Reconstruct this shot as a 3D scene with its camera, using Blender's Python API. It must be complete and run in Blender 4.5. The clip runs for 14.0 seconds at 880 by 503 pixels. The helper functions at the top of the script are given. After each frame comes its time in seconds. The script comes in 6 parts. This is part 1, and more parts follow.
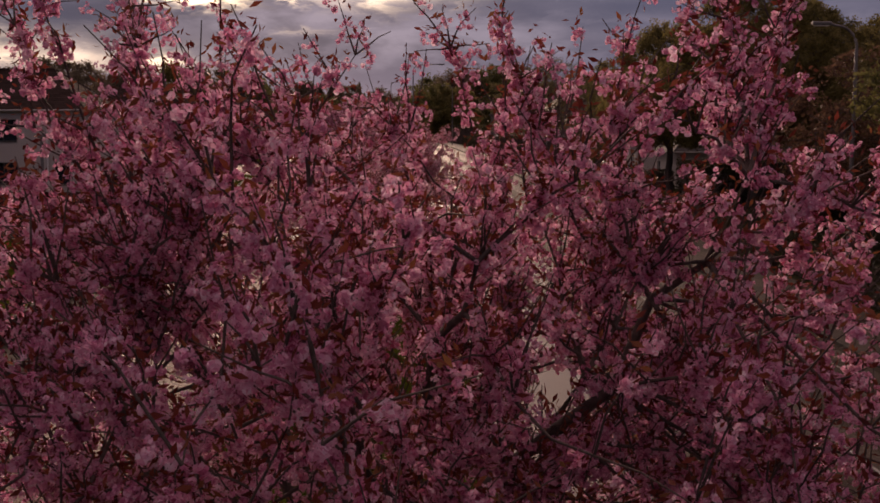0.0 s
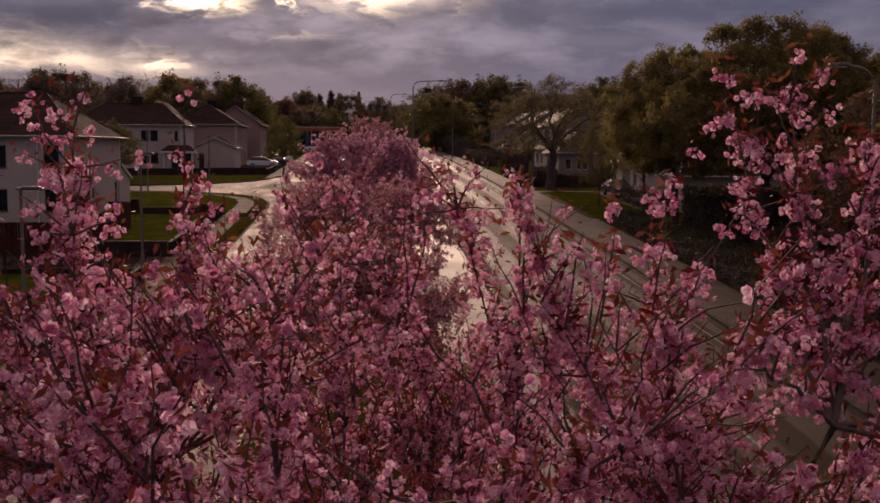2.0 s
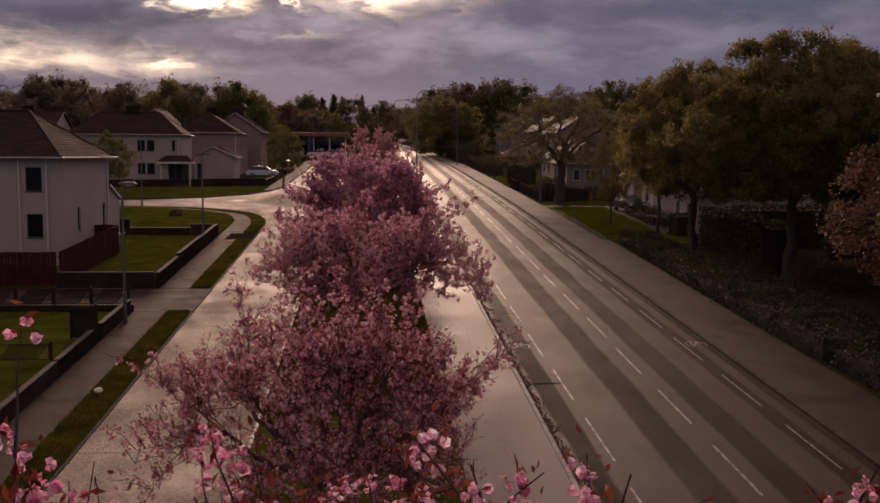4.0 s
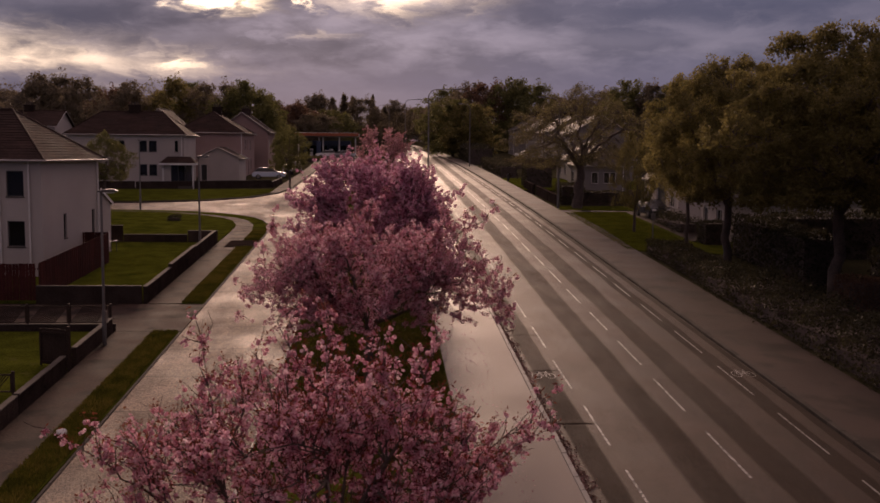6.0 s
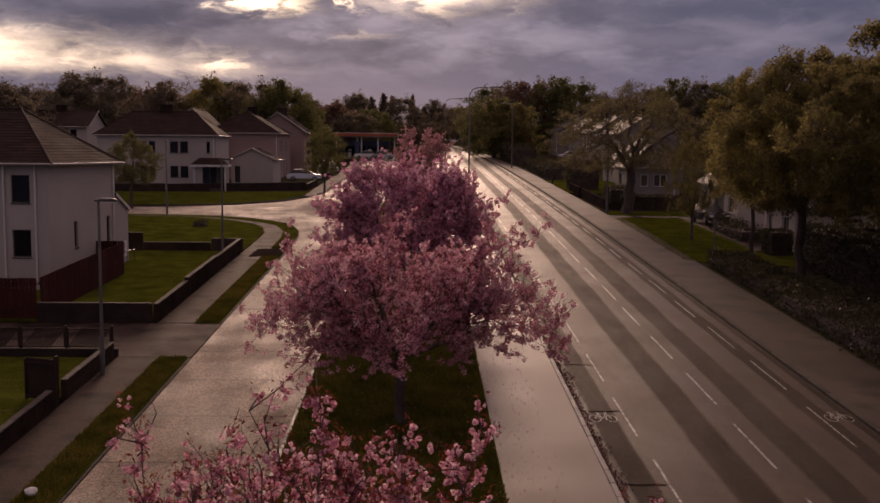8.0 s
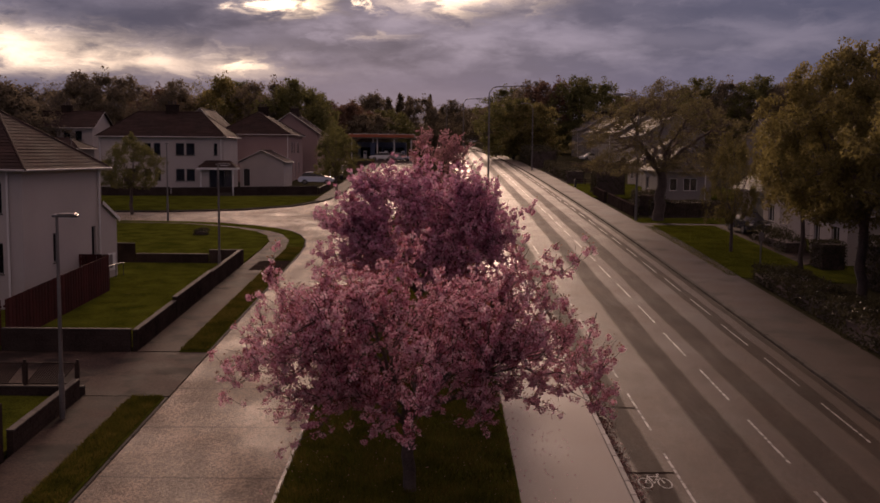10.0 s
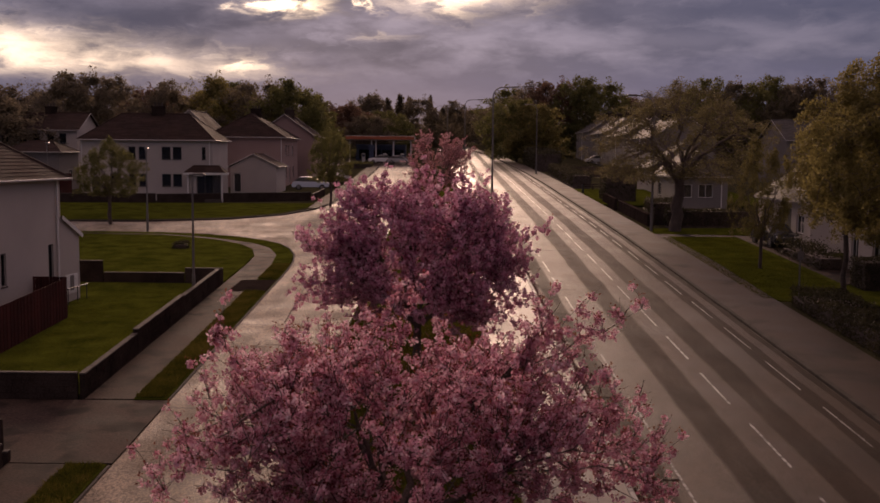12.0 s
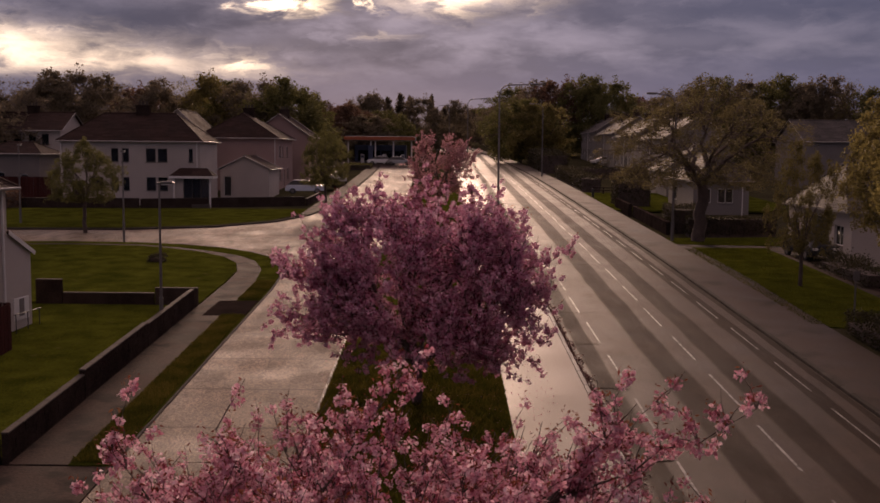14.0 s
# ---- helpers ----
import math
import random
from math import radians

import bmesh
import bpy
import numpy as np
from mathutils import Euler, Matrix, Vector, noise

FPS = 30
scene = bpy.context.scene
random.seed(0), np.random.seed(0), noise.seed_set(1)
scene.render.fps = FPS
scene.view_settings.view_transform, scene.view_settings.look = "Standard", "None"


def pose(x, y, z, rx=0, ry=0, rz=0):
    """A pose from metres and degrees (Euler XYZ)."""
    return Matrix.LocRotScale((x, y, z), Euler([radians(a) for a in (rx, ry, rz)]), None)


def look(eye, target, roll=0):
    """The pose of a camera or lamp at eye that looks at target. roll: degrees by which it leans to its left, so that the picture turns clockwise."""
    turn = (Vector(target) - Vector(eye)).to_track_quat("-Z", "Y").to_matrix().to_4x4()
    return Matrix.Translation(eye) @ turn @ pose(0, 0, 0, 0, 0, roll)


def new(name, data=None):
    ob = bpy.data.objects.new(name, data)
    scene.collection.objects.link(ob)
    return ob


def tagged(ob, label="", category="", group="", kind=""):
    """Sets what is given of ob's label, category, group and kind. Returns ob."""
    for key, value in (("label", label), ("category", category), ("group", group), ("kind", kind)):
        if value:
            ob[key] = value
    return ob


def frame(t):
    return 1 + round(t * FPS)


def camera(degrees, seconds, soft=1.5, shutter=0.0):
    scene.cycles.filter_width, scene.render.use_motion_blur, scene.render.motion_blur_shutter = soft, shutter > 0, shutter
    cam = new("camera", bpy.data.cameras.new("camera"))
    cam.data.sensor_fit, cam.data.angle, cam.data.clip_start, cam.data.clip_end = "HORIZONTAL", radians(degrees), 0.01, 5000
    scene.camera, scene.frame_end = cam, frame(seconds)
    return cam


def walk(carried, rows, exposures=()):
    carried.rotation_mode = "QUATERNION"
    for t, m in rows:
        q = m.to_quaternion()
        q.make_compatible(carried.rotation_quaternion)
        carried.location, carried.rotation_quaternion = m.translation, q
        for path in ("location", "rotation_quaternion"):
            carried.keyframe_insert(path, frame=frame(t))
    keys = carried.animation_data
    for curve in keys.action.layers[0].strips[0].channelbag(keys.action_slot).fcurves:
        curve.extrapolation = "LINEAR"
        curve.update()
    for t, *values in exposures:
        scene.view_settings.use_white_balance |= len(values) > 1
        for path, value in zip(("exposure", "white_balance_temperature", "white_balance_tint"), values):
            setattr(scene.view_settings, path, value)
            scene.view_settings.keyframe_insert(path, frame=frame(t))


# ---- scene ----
cam = camera(46.8, 14.0, soft=1.65)
METRES, EYE, TILT, LEAN, TURN = 33.0, 7.3, 0.0, 0.0, -4.1
ROWS = [
    (0.0, 0.0, 0.0, 0.0, 0.01, -5.77, -0.07),
    (0.5, -0.0001, 0.0061, 0.0078, 0.02, -5.61, -0.16),
    (1.0, -0.0004, 0.0163, 0.0171, 0.01, -5.57, -0.23),
    (1.5, -0.0008, 0.0315, 0.0291, 0.0, -5.55, -0.25),
    (2.0, -0.0014, 0.0515, 0.0421, -0.01, -5.49, -0.31),
    (2.5, -0.0016, 0.0739, 0.0556, -0.01, -5.49, -0.25),
    (3.0, -0.0018, 0.0997, 0.0695, -0.0, -5.51, -0.25),
    (5.5, -0.0072, 0.2643, 0.0856, 0.62, -5.53, -0.42),
    (6.0, -0.0083, 0.2994, 0.0867, 0.85, -5.53, -0.43),
    (6.5, -0.0092, 0.3385, 0.0876, 1.82, -5.54, -0.44),
    (7.0, -0.0098, 0.375, 0.0887, 2.31, -5.56, -0.44),
    (7.5, -0.011, 0.415, 0.0901, 2.58, -5.56, -0.43),
    (8.0, -0.0127, 0.4527, 0.0911, 3.13, -5.55, -0.44),
    (8.5, -0.0144, 0.4935, 0.0922, 3.82, -5.54, -0.44),
    (11.0, -0.0274, 0.6969, 0.1018, 4.16, -5.51, -0.46),
    (11.5, -0.031, 0.7419, 0.1051, 4.16, -5.5, -0.48),
    (12.0, -0.0348, 0.7882, 0.1084, 4.16, -5.5, -0.47),
    (12.5, -0.0384, 0.8316, 0.1092, 4.17, -5.5, -0.49),
    (13.0, -0.0427, 0.8808, 0.1127, 4.2, -5.52, -0.42),
    (13.5, -0.0473, 0.926, 0.1149, 4.2, -5.52, -0.48),
    (14.0, -0.0518, 0.9727, 0.1156, 4.21, -5.52, -0.49),
]
walk(cam, [(t, pose(0, 0, EYE, TILT, LEAN, TURN) @ pose(METRES * x, METRES * y, METRES * z, 90 + pitch, roll, yaw)) for t, x, y, z, yaw, pitch, roll in ROWS],
     exposures=[(0.0, 0.15, 7450, 30), (14.0, 0.15, 7450, 30)])

# ---- light: a low sun behind broken cloud, ahead of the camera ----
SUN_AZ, SUN_EL = -4.0, 15.0      # degrees right of +y, above the horizon


def nodes_of(tree):
    tree.nodes.clear()
    return tree.nodes, tree.links


def sky():
    world = bpy.data.worlds.new("world")
    scene.world = world
    world.use_nodes = True
    n, l = nodes_of(world.node_tree)
    out, bg = n.new("ShaderNodeOutputWorld"), n.new("ShaderNodeBackground")
    co = n.new("ShaderNodeTexCoord")
    sep = n.new("ShaderNodeSeparateXYZ")
    l.new(co.outputs["Generated"], sep.inputs[0])

    def math_(op, a, b=None, c=None, clamp=False):
        m = n.new("ShaderNodeMath")
        m.operation, m.use_clamp = op, clamp
        for i, v in enumerate((a, b, c)):
            if v is None:
                continue
            if isinstance(v, (int, float)):
                m.inputs[i].default_value = v
            else:
                l.new(v, m.inputs[i])
        return m.outputs[0]

    def mix(fac, a, b, mode="MIX"):
        m = n.new("ShaderNodeMix")
        m.data_type, m.blend_type = "RGBA", mode
        for s, v in ((0, fac), (6, a), (7, b)):
            if isinstance(v, (int, float)):
                m.inputs[s].default_value = v
            elif isinstance(v, tuple):
                m.inputs[s].default_value = (*v, 1)
            else:
                l.new(v, m.inputs[s])
        return m.outputs[2]

    def ramp(fac, *stops):
        r = n.new("ShaderNodeValToRGB")
        while len(r.color_ramp.elements) < len(stops):
            r.color_ramp.elements.new(0.5)
        for e, (p, c) in zip(r.color_ramp.elements, stops):
            e.position, e.color = p, (c, c, c, 1) if isinstance(c, (int, float)) else (*c, 1)
        l.new(fac, r.inputs[0])
        return r.outputs[0]

    x, y, z = sep.outputs
    # azimuth and elevation, as tangents
    az = math_("ARCTAN2", x, y)
    el = math_("ARCSINE", z)

    def cloud(sx, sz, seed, detail=7.0, rough=0.55, warp=0.6):
        comb = n.new("ShaderNodeCombineXYZ")
        l.new(math_("MULTIPLY", az, sx), comb.inputs[0])
        l.new(math_("MULTIPLY", el, sz), comb.inputs[1])
        comb.inputs[2].default_value = seed
        t = n.new("ShaderNodeTexNoise")
        l.new(comb.outputs[0], t.inputs["Vector"])
        t.inputs["Scale"].default_value, t.inputs["Detail"].default_value = 1.0, detail
        t.inputs["Roughness"].default_value, t.inputs["Distortion"].default_value = rough, warp
        return t.outputs[0]

    def spot(a, e, ra, re, power=1.0):
        da = math_("DIVIDE", math_("SUBTRACT", az, radians(a)), radians(ra))
        de = math_("DIVIDE", math_("SUBTRACT", el, radians(e)), radians(re))
        d2 = math_("ADD", math_("MULTIPLY", da, da), math_("MULTIPLY", de, de))
        return math_("POWER", 2.718, math_("MULTIPLY", d2, -power))

    big = cloud(9, 30, 5.3, 6.0, 0.52, 0.25)
    fine = cloud(26, 70, 8.7, 6.0, 0.58, 0.3)
    # the masses have billowed edges
    az = math_("ADD", az, math_("MULTIPLY", math_("SUBTRACT", fine, 0.5), 0.16))
    el = math_("ADD", el, math_("MULTIPLY", math_("SUBTRACT", cloud(20, 40, 2.1, 6.0, 0.6, 0.2), 0.5), 0.035))
    both = math_("ADD", math_("MULTIPLY", big, 0.68), math_("MULTIPLY", fine, 0.32))
    # grey-blue cloud, lighter where it is thin; a violet haze of far rain near the horizon
    body = mix(ramp(both, (0.42, 0.0), (0.60, 1.0)), SKY_DARK, SKY_LIGHT)
    body = mix(math_("MULTIPLY", spot(-14.6, 7.0, 6.4, 1.45, 1.4), 1.0), body, SKY_DEEP)
    body = mix(math_("MULTIPLY", spot(-20.5, 8.6, 4.0, 0.8), 0.8), body, SKY_DARK)
    body = mix(math_("MULTIPLY", spot(16.0, 7.8, 13.0, 1.0), 0.9), body, SKY_DEEP)
    body = mix(math_("MULTIPLY", spot(-5.5, 5.75, 6.0, 0.6), 0.8), body, SKY_DEEP)
    body = mix(math_("MULTIPLY", spot(10.0, 6.3, 9.0, 0.6), 0.25), body, SKY_LIGHT)
    body = mix(math_("MULTIPLY", spot(24.0, 6.5, 15.0, 5.0), 0.55), body, SKY_DARK)
    haze = mix(ramp(el, (0.0, 1.0), (0.065, 0.8), (0.10, 0.0)), body, SKY_HAZE)
    # light breaking through: round the hidden sun, and low on the left
    glow = math_("ADD", math_("MULTIPLY", spot(2.0, SUN_EL, 9, 3.2), 1.2), math_("MULTIPLY", spot(-22.5, 5.5, 6.0, 1.0), 1.6))
    glow = math_("ADD", glow, math_("MULTIPLY", spot(-16.5, 4.65, 5.5, 0.75), 1.35))
    thin = ramp(both, (0.40, 0.12), (0.60, 1.0))
    glow = math_("MULTIPLY", glow, thin)
    glow = math_("MULTIPLY", glow, math_("SUBTRACT", 1.0, math_("MULTIPLY", spot(-14.6, 7.0, 6.2, 1.4, 1.2), 1.0)))
    for a_, e_, ra, re, s in ((-8.6, 7.95, 1.35, 0.42, 3.2), (-7.9, 7.75, 0.6, 0.25, 1.0), (-4.1, 8.3, 0.35, 0.55, 1.4), (-10.6, 4.75, 1.1, 0.55, 1.3), (1.6, 8.8, 3.2, 0.75, 1.6), (0.8, 7.9, 1.6, 0.5, 0.35), (-3.2, 6.35, 1.0, 0.15, 0.25)):
        glow = math_("ADD", glow, math_("MULTIPLY", math_("MULTIPLY", spot(a_, e_, ra, re), s), ramp(fine, (0.34, 0.2), (0.55, 1.0))))
    scaled = n.new("ShaderNodeVectorMath")
    scaled.operation = "SCALE"
    scaled.inputs[0].default_value = SKY_GLOW
    l.new(glow, scaled.inputs["Scale"])
    light = mix(1.0, haze, scaled.outputs[0], "ADD")
    # an overcast sky is brightest overhead
    high = n.new("ShaderNodeVectorMath")
    high.operation = "SCALE"
    l.new(light, high.inputs[0])
    l.new(ramp(math_("DIVIDE", el, 1.5708), (0.13, 0.385), (0.45, 1.0)), high.inputs["Scale"])
    up = n.new("ShaderNodeVectorMath")
    up.operation = "SCALE"
    # a broad brighter region, added above the view ahead to weight the light
    l.new(math_("ADD", 2.1, math_("MULTIPLY", spot(6.0, 34.0, 38.0, 36.0), 2.2)), up.inputs["Scale"])
    l.new(high.outputs[0], up.inputs[0])
    light = mix(ramp(math_("DIVIDE", el, 1.5708), (0.12, 0.0), (0.4, 1.0)), up.outputs[0], mix(1.0, up.outputs[0], (1.30, 0.96, 0.68), "MULTIPLY"))
    blue = n.new("ShaderNodeTexSky")
    blue.sky_type, blue.sun_disc = "NISHITA", False
    blue.sun_elevation, blue.sun_rotation = radians(SUN_EL), radians(SUN_AZ)
    l.new(mix(0.002, light, blue.outputs[0]), bg.inputs[0])
    bg.inputs[1].default_value = 1.0
    l.new(bg.outputs[0], out.inputs[0])


SKY_DEEP = (0.020, 0.034, 0.078)
SKY_DARK, SKY_LIGHT, SKY_HAZE, SKY_GLOW = (0.056, 0.068, 0.116), (0.185, 0.195, 0.265), (0.066, 0.080, 0.148), (0.66, 0.56, 0.36)
sky()
sun_data = bpy.data.lights.new("sun", "SUN")
sun_data.energy, sun_data.angle, sun_data.color = 1.95, radians(16), (1.0, 0.78, 0.58)
sun = new("sun", sun_data)
sun.matrix_world = look((0, 0, 0), (-math.sin(radians(SUN_AZ)), -math.cos(radians(SUN_AZ)), -math.tan(radians(SUN_EL))))

# ---- materials ----


def surface(name, dark, light, size=1.0, fine=18.0, rough=(0.6, 0.85), bump=0.25, metal=0.0, spots=None, random_tint=0.0, island=False, specular=0.5):
    """Two-scale noise between two colours, with uneven gloss and relief; size in features per metre."""
    m = bpy.data.materials.new(name)
    m.use_nodes = True
    n, l = nodes_of(m.node_tree)
    out, b = n.new("ShaderNodeOutputMaterial"), n.new("ShaderNodeBsdfPrincipled")
    co = n.new("ShaderNodeTexCoord")
    g = n.new("ShaderNodeNewGeometry")
    big, small = n.new("ShaderNodeTexNoise"), n.new("ShaderNodeTexNoise")
    for t, s, d in ((big, size, 5), (small, fine, 3)):
        l.new(g.outputs["Position"], t.inputs["Vector"])
        t.inputs["Scale"].default_value, t.inputs["Detail"].default_value = s, d
    add = n.new("ShaderNodeMath")
    add.operation = "ADD"
    half = n.new("ShaderNodeMath")
    half.operation, half.inputs[1].default_value = "MULTIPLY", 0.5
    l.new(big.outputs[0], add.inputs[0]), l.new(small.outputs[0], add.inputs[1]), l.new(add.outputs[0], half.inputs[0])
    r = n.new("ShaderNodeValToRGB")
    r.color_ramp.elements[0].position, r.color_ramp.elements[1].position = 0.36, 0.64
    r.color_ramp.elements[0].color, r.color_ramp.elements[1].color = (*dark, 1), (*light, 1)
    l.new(half.outputs[0], r.inputs[0])
    colour = r.outputs[0]
    if spots:
        sp = n.new("ShaderNodeTexNoise")
        l.new(g.outputs["Position"], sp.inputs["Vector"])
        sp.inputs["Scale"].default_value, sp.inputs["Detail"].default_value = spots[1], 6
        sr = n.new("ShaderNodeValToRGB")
        sr.color_ramp.elements[0].position, sr.color_ramp.elements[1].position = spots[2], spots[2] + 0.1
        l.new(sp.outputs[0], sr.inputs[0])
        mx = n.new("ShaderNodeMix")
        mx.data_type = "RGBA"
        l.new(sr.outputs[0], mx.inputs[0]), l.new(colour, mx.inputs[6])
        mx.inputs[7].default_value = (*spots[0], 1)
        colour = mx.outputs[2]
    if random_tint:
        hsv = n.new("ShaderNodeHueSaturation")
        rng = n.new("ShaderNodeMapRange")
        rng.inputs[3].default_value, rng.inputs[4].default_value = 1 - random_tint, 1 + random_tint
        if island:
            l.new(g.outputs["Random Per Island"], rng.inputs[0])
        else:
            oi = n.new("ShaderNodeObjectInfo")
            l.new(oi.outputs["Random"], rng.inputs[0])
        l.new(rng.outputs[0], hsv.inputs["Value"]), l.new(colour, hsv.inputs["Color"])
        colour = hsv.outputs[0]
    l.new(colour, b.inputs["Base Color"])
    rr = n.new("ShaderNodeMapRange")
    rr.inputs[1].default_value, rr.inputs[2].default_value = 0.35, 0.65
    rr.inputs[3].default_value, rr.inputs[4].default_value = rough
    l.new(big.outputs[0], rr.inputs[0]), l.new(rr.outputs[0], b.inputs["Roughness"])
    b.inputs["Metallic"].default_value, b.inputs["Specular IOR Level"].default_value = metal, specular
    if bump:
        bp = n.new("ShaderNodeBump")
        bp.inputs["Strength"].default_value, bp.inputs["Distance"].default_value = bump, 0.02
        l.new(small.outputs[0], bp.inputs["Height"]), l.new(bp.outputs[0], b.inputs["Normal"])
    l.new(b.outputs[0], out.inputs[0])
    return m


def petals(name, stops, through_light=0.45, rough=0.6, size=0.9, specular=0.2):
    """Thin leaves or petals: each its own tint, light shining through."""
    m = bpy.data.materials.new(name)
    m.use_nodes = True
    n, l = nodes_of(m.node_tree)
    out, d, t, mx = (n.new("ShaderNode" + k) for k in ("OutputMaterial", "BsdfPrincipled", "BsdfTranslucent", "MixShader"))
    g, r = n.new("ShaderNodeNewGeometry"), n.new("ShaderNodeValToRGB")
    big, add = n.new("ShaderNodeTexNoise"), n.new("ShaderNodeMath")
    l.new(g.outputs["Position"], big.inputs["Vector"])
    big.inputs["Scale"].default_value = size
    add.operation = "MULTIPLY_ADD"
    l.new(g.outputs["Random Per Island"], add.inputs[0])
    add.inputs[1].default_value = 0.5
    sub = n.new("ShaderNodeMapRange")
    sub.inputs[1].default_value, sub.inputs[2].default_value = 0.34, 0.66
    sub.inputs[3].default_value, sub.inputs[4].default_value = 0.0, 0.5
    l.new(big.outputs[0], sub.inputs[0]), l.new(sub.outputs[0], add.inputs[2]), l.new(add.outputs[0], r.inputs[0])
    while len(r.color_ramp.elements) < len(stops):
        r.color_ramp.elements.new(0.5)
    for e, (p, c) in zip(r.color_ramp.elements, stops):
        e.position, e.color = p, (*c, 1)
    l.new(r.outputs[0], d.inputs["Base Color"]), l.new(r.outputs[0], t.inputs[0])
    d.inputs["Roughness"].default_value, d.inputs["Specular IOR Level"].default_value = rough, specular
    mx.inputs[0].default_value = through_light
    l.new(d.outputs[0], mx.inputs[1]), l.new(t.outputs[0], mx.inputs[2]), l.new(mx.outputs[0], out.inputs[0])
    return m


def carriageway(name, base, bands, rough, joint=0.0, stain=0.0):
    """Worn road: long dark bands along y at given x, wheel tracks among them, damp patches, fine stone relief, and
    cross joints every so many metres.
    """
    m = surface(name, tuple(c * 0.8 for c in base), tuple(c * 1.2 for c in base), 0.35, 55.0, rough, 0.35)
    n, l = m.node_tree.nodes, m.node_tree.links
    b = next(k for k in n if k.type == "BSDF_PRINCIPLED")
    colour, gloss = b.inputs["Base Color"].links[0].from_socket, b.inputs["Roughness"].links[0].from_socket
    g, sep = n.new("ShaderNodeNewGeometry"), n.new("ShaderNodeSeparateXYZ")
    l.new(g.outputs["Position"], sep.inputs[0])
    wob = n.new("ShaderNodeTexNoise")
    mp = n.new("ShaderNodeMapping")
    mp.inputs["Scale"].default_value = (1.2, 0.22, 1)
    l.new(g.outputs["Position"], mp.inputs[0]), l.new(mp.outputs[0], wob.inputs["Vector"])
    wob.inputs["Scale"].default_value, wob.inputs["Detail"].default_value = 1.0, 6

    def mt(op, a, c):
        k = n.new("ShaderNodeMath")
        k.operation = op
        for i, v in enumerate((a, c)):
            if isinstance(v, (int, float)):
                k.inputs[i].default_value = v
            else:
                l.new(v, k.inputs[i])
        return k.outputs[0]

    xw = mt("ADD", sep.outputs[0], mt("MULTIPLY", mt("SUBTRACT", wob.outputs[0], 0.5), 0.28))
    total = None
    for centre, width in bands:
        d = mt("DIVIDE", mt("SUBTRACT", xw, centre), width)
        e = mt("POWER", 2.718, mt("MULTIPLY", mt("MULTIPLY", d, d), -1.0))
        total = e if total is None else mt("ADD", total, e)
    if total is not None:
        edge = n.new("ShaderNodeMapRange")
        edge.interpolation_type = "SMOOTHSTEP"
        edge.inputs[1].default_value, edge.inputs[2].default_value = 0.38, 0.64
        l.new(total, edge.inputs[0])
        fade = n.new("ShaderNodeTexNoise")
        mp3 = n.new("ShaderNodeMapping")
        mp3.inputs["Scale"].default_value = (0.7, 0.12, 1)
        l.new(g.outputs["Position"], mp3.inputs[0]), l.new(mp3.outputs[0], fade.inputs["Vector"])
        fade.inputs["Scale"].default_value, fade.inputs["Detail"].default_value, fade.inputs["Roughness"].default_value = 1.0, 8, 0.65
        total = mt("MULTIPLY", edge.outputs[0], mt("ADD", 0.35, mt("MULTIPLY", fade.outputs[0], 1.2)))
        hsv = n.new("ShaderNodeHueSaturation")
        l.new(colour, hsv.inputs["Color"]), l.new(mt("SUBTRACT", 1.08, mt("MULTIPLY", total, 0.40)), hsv.inputs["Value"])
        colour = hsv.outputs[0]
        gloss = mt("ADD", gloss, mt("MULTIPLY", total, 0.16))
        l.new(mt("SUBTRACT", 0.175, mt("MULTIPLY", total, 0.10)), b.inputs["Specular IOR Level"])
    if stain:
        # dark scuffs drawn out along the road, and a coarse brushed grain
        blot = n.new("ShaderNodeTexNoise")
        mp2 = n.new("ShaderNodeMapping")
        mp2.inputs["Scale"].default_value = (0.8, 0.35, 1)
        l.new(g.outputs["Position"], mp2.inputs[0]), l.new(mp2.outputs[0], blot.inputs["Vector"])
        blot.inputs["Scale"].default_value, blot.inputs["Detail"].default_value, blot.inputs["Roughness"].default_value = 1.0, 9, 0.7
        rng_ = n.new("ShaderNodeMapRange")
        rng_.inputs[1].default_value, rng_.inputs[2].default_value, rng_.inputs[3].default_value, rng_.inputs[4].default_value = 0.42, 0.58, 1 - stain, 1 + 0.9 * stain
        l.new(blot.outputs[0], rng_.inputs[0])
        hsv = n.new("ShaderNodeHueSaturation")
        l.new(colour, hsv.inputs["Color"]), l.new(rng_.outputs[0], hsv.inputs["Value"])
        colour = hsv.outputs[0]
        gloss = mt("SUBTRACT", mt("ADD", gloss, 0.1), mt("MULTIPLY", rng_.outputs[0], 0.1))
        # brushed, pitted slab: marks a hand's width across, in colour and relief
        grit, mp4 = n.new("ShaderNodeTexNoise"), n.new("ShaderNodeMapping")
        mp4.inputs["Scale"].default_value = (15.0, 11.0, 1)
        l.new(g.outputs["Position"], mp4.inputs[0]), l.new(mp4.outputs[0], grit.inputs["Vector"])
        grit.inputs["Scale"].default_value, grit.inputs["Detail"].default_value, grit.inputs["Roughness"].default_value = 1.0, 5, 0.75
        pit = n.new("ShaderNodeMapRange")
        pit.inputs[1].default_value, pit.inputs[2].default_value, pit.inputs[3].default_value, pit.inputs[4].default_value = 0.40, 0.60, 1 - 2.05 * stain, 1 + 1.8 * stain
        l.new(grit.outputs[0], pit.inputs[0])
        hsv = n.new("ShaderNodeHueSaturation")
        l.new(colour, hsv.inputs["Color"]), l.new(pit.outputs[0], hsv.inputs["Value"])
        colour = hsv.outputs[0]
        bump2 = n.new("ShaderNodeBump")
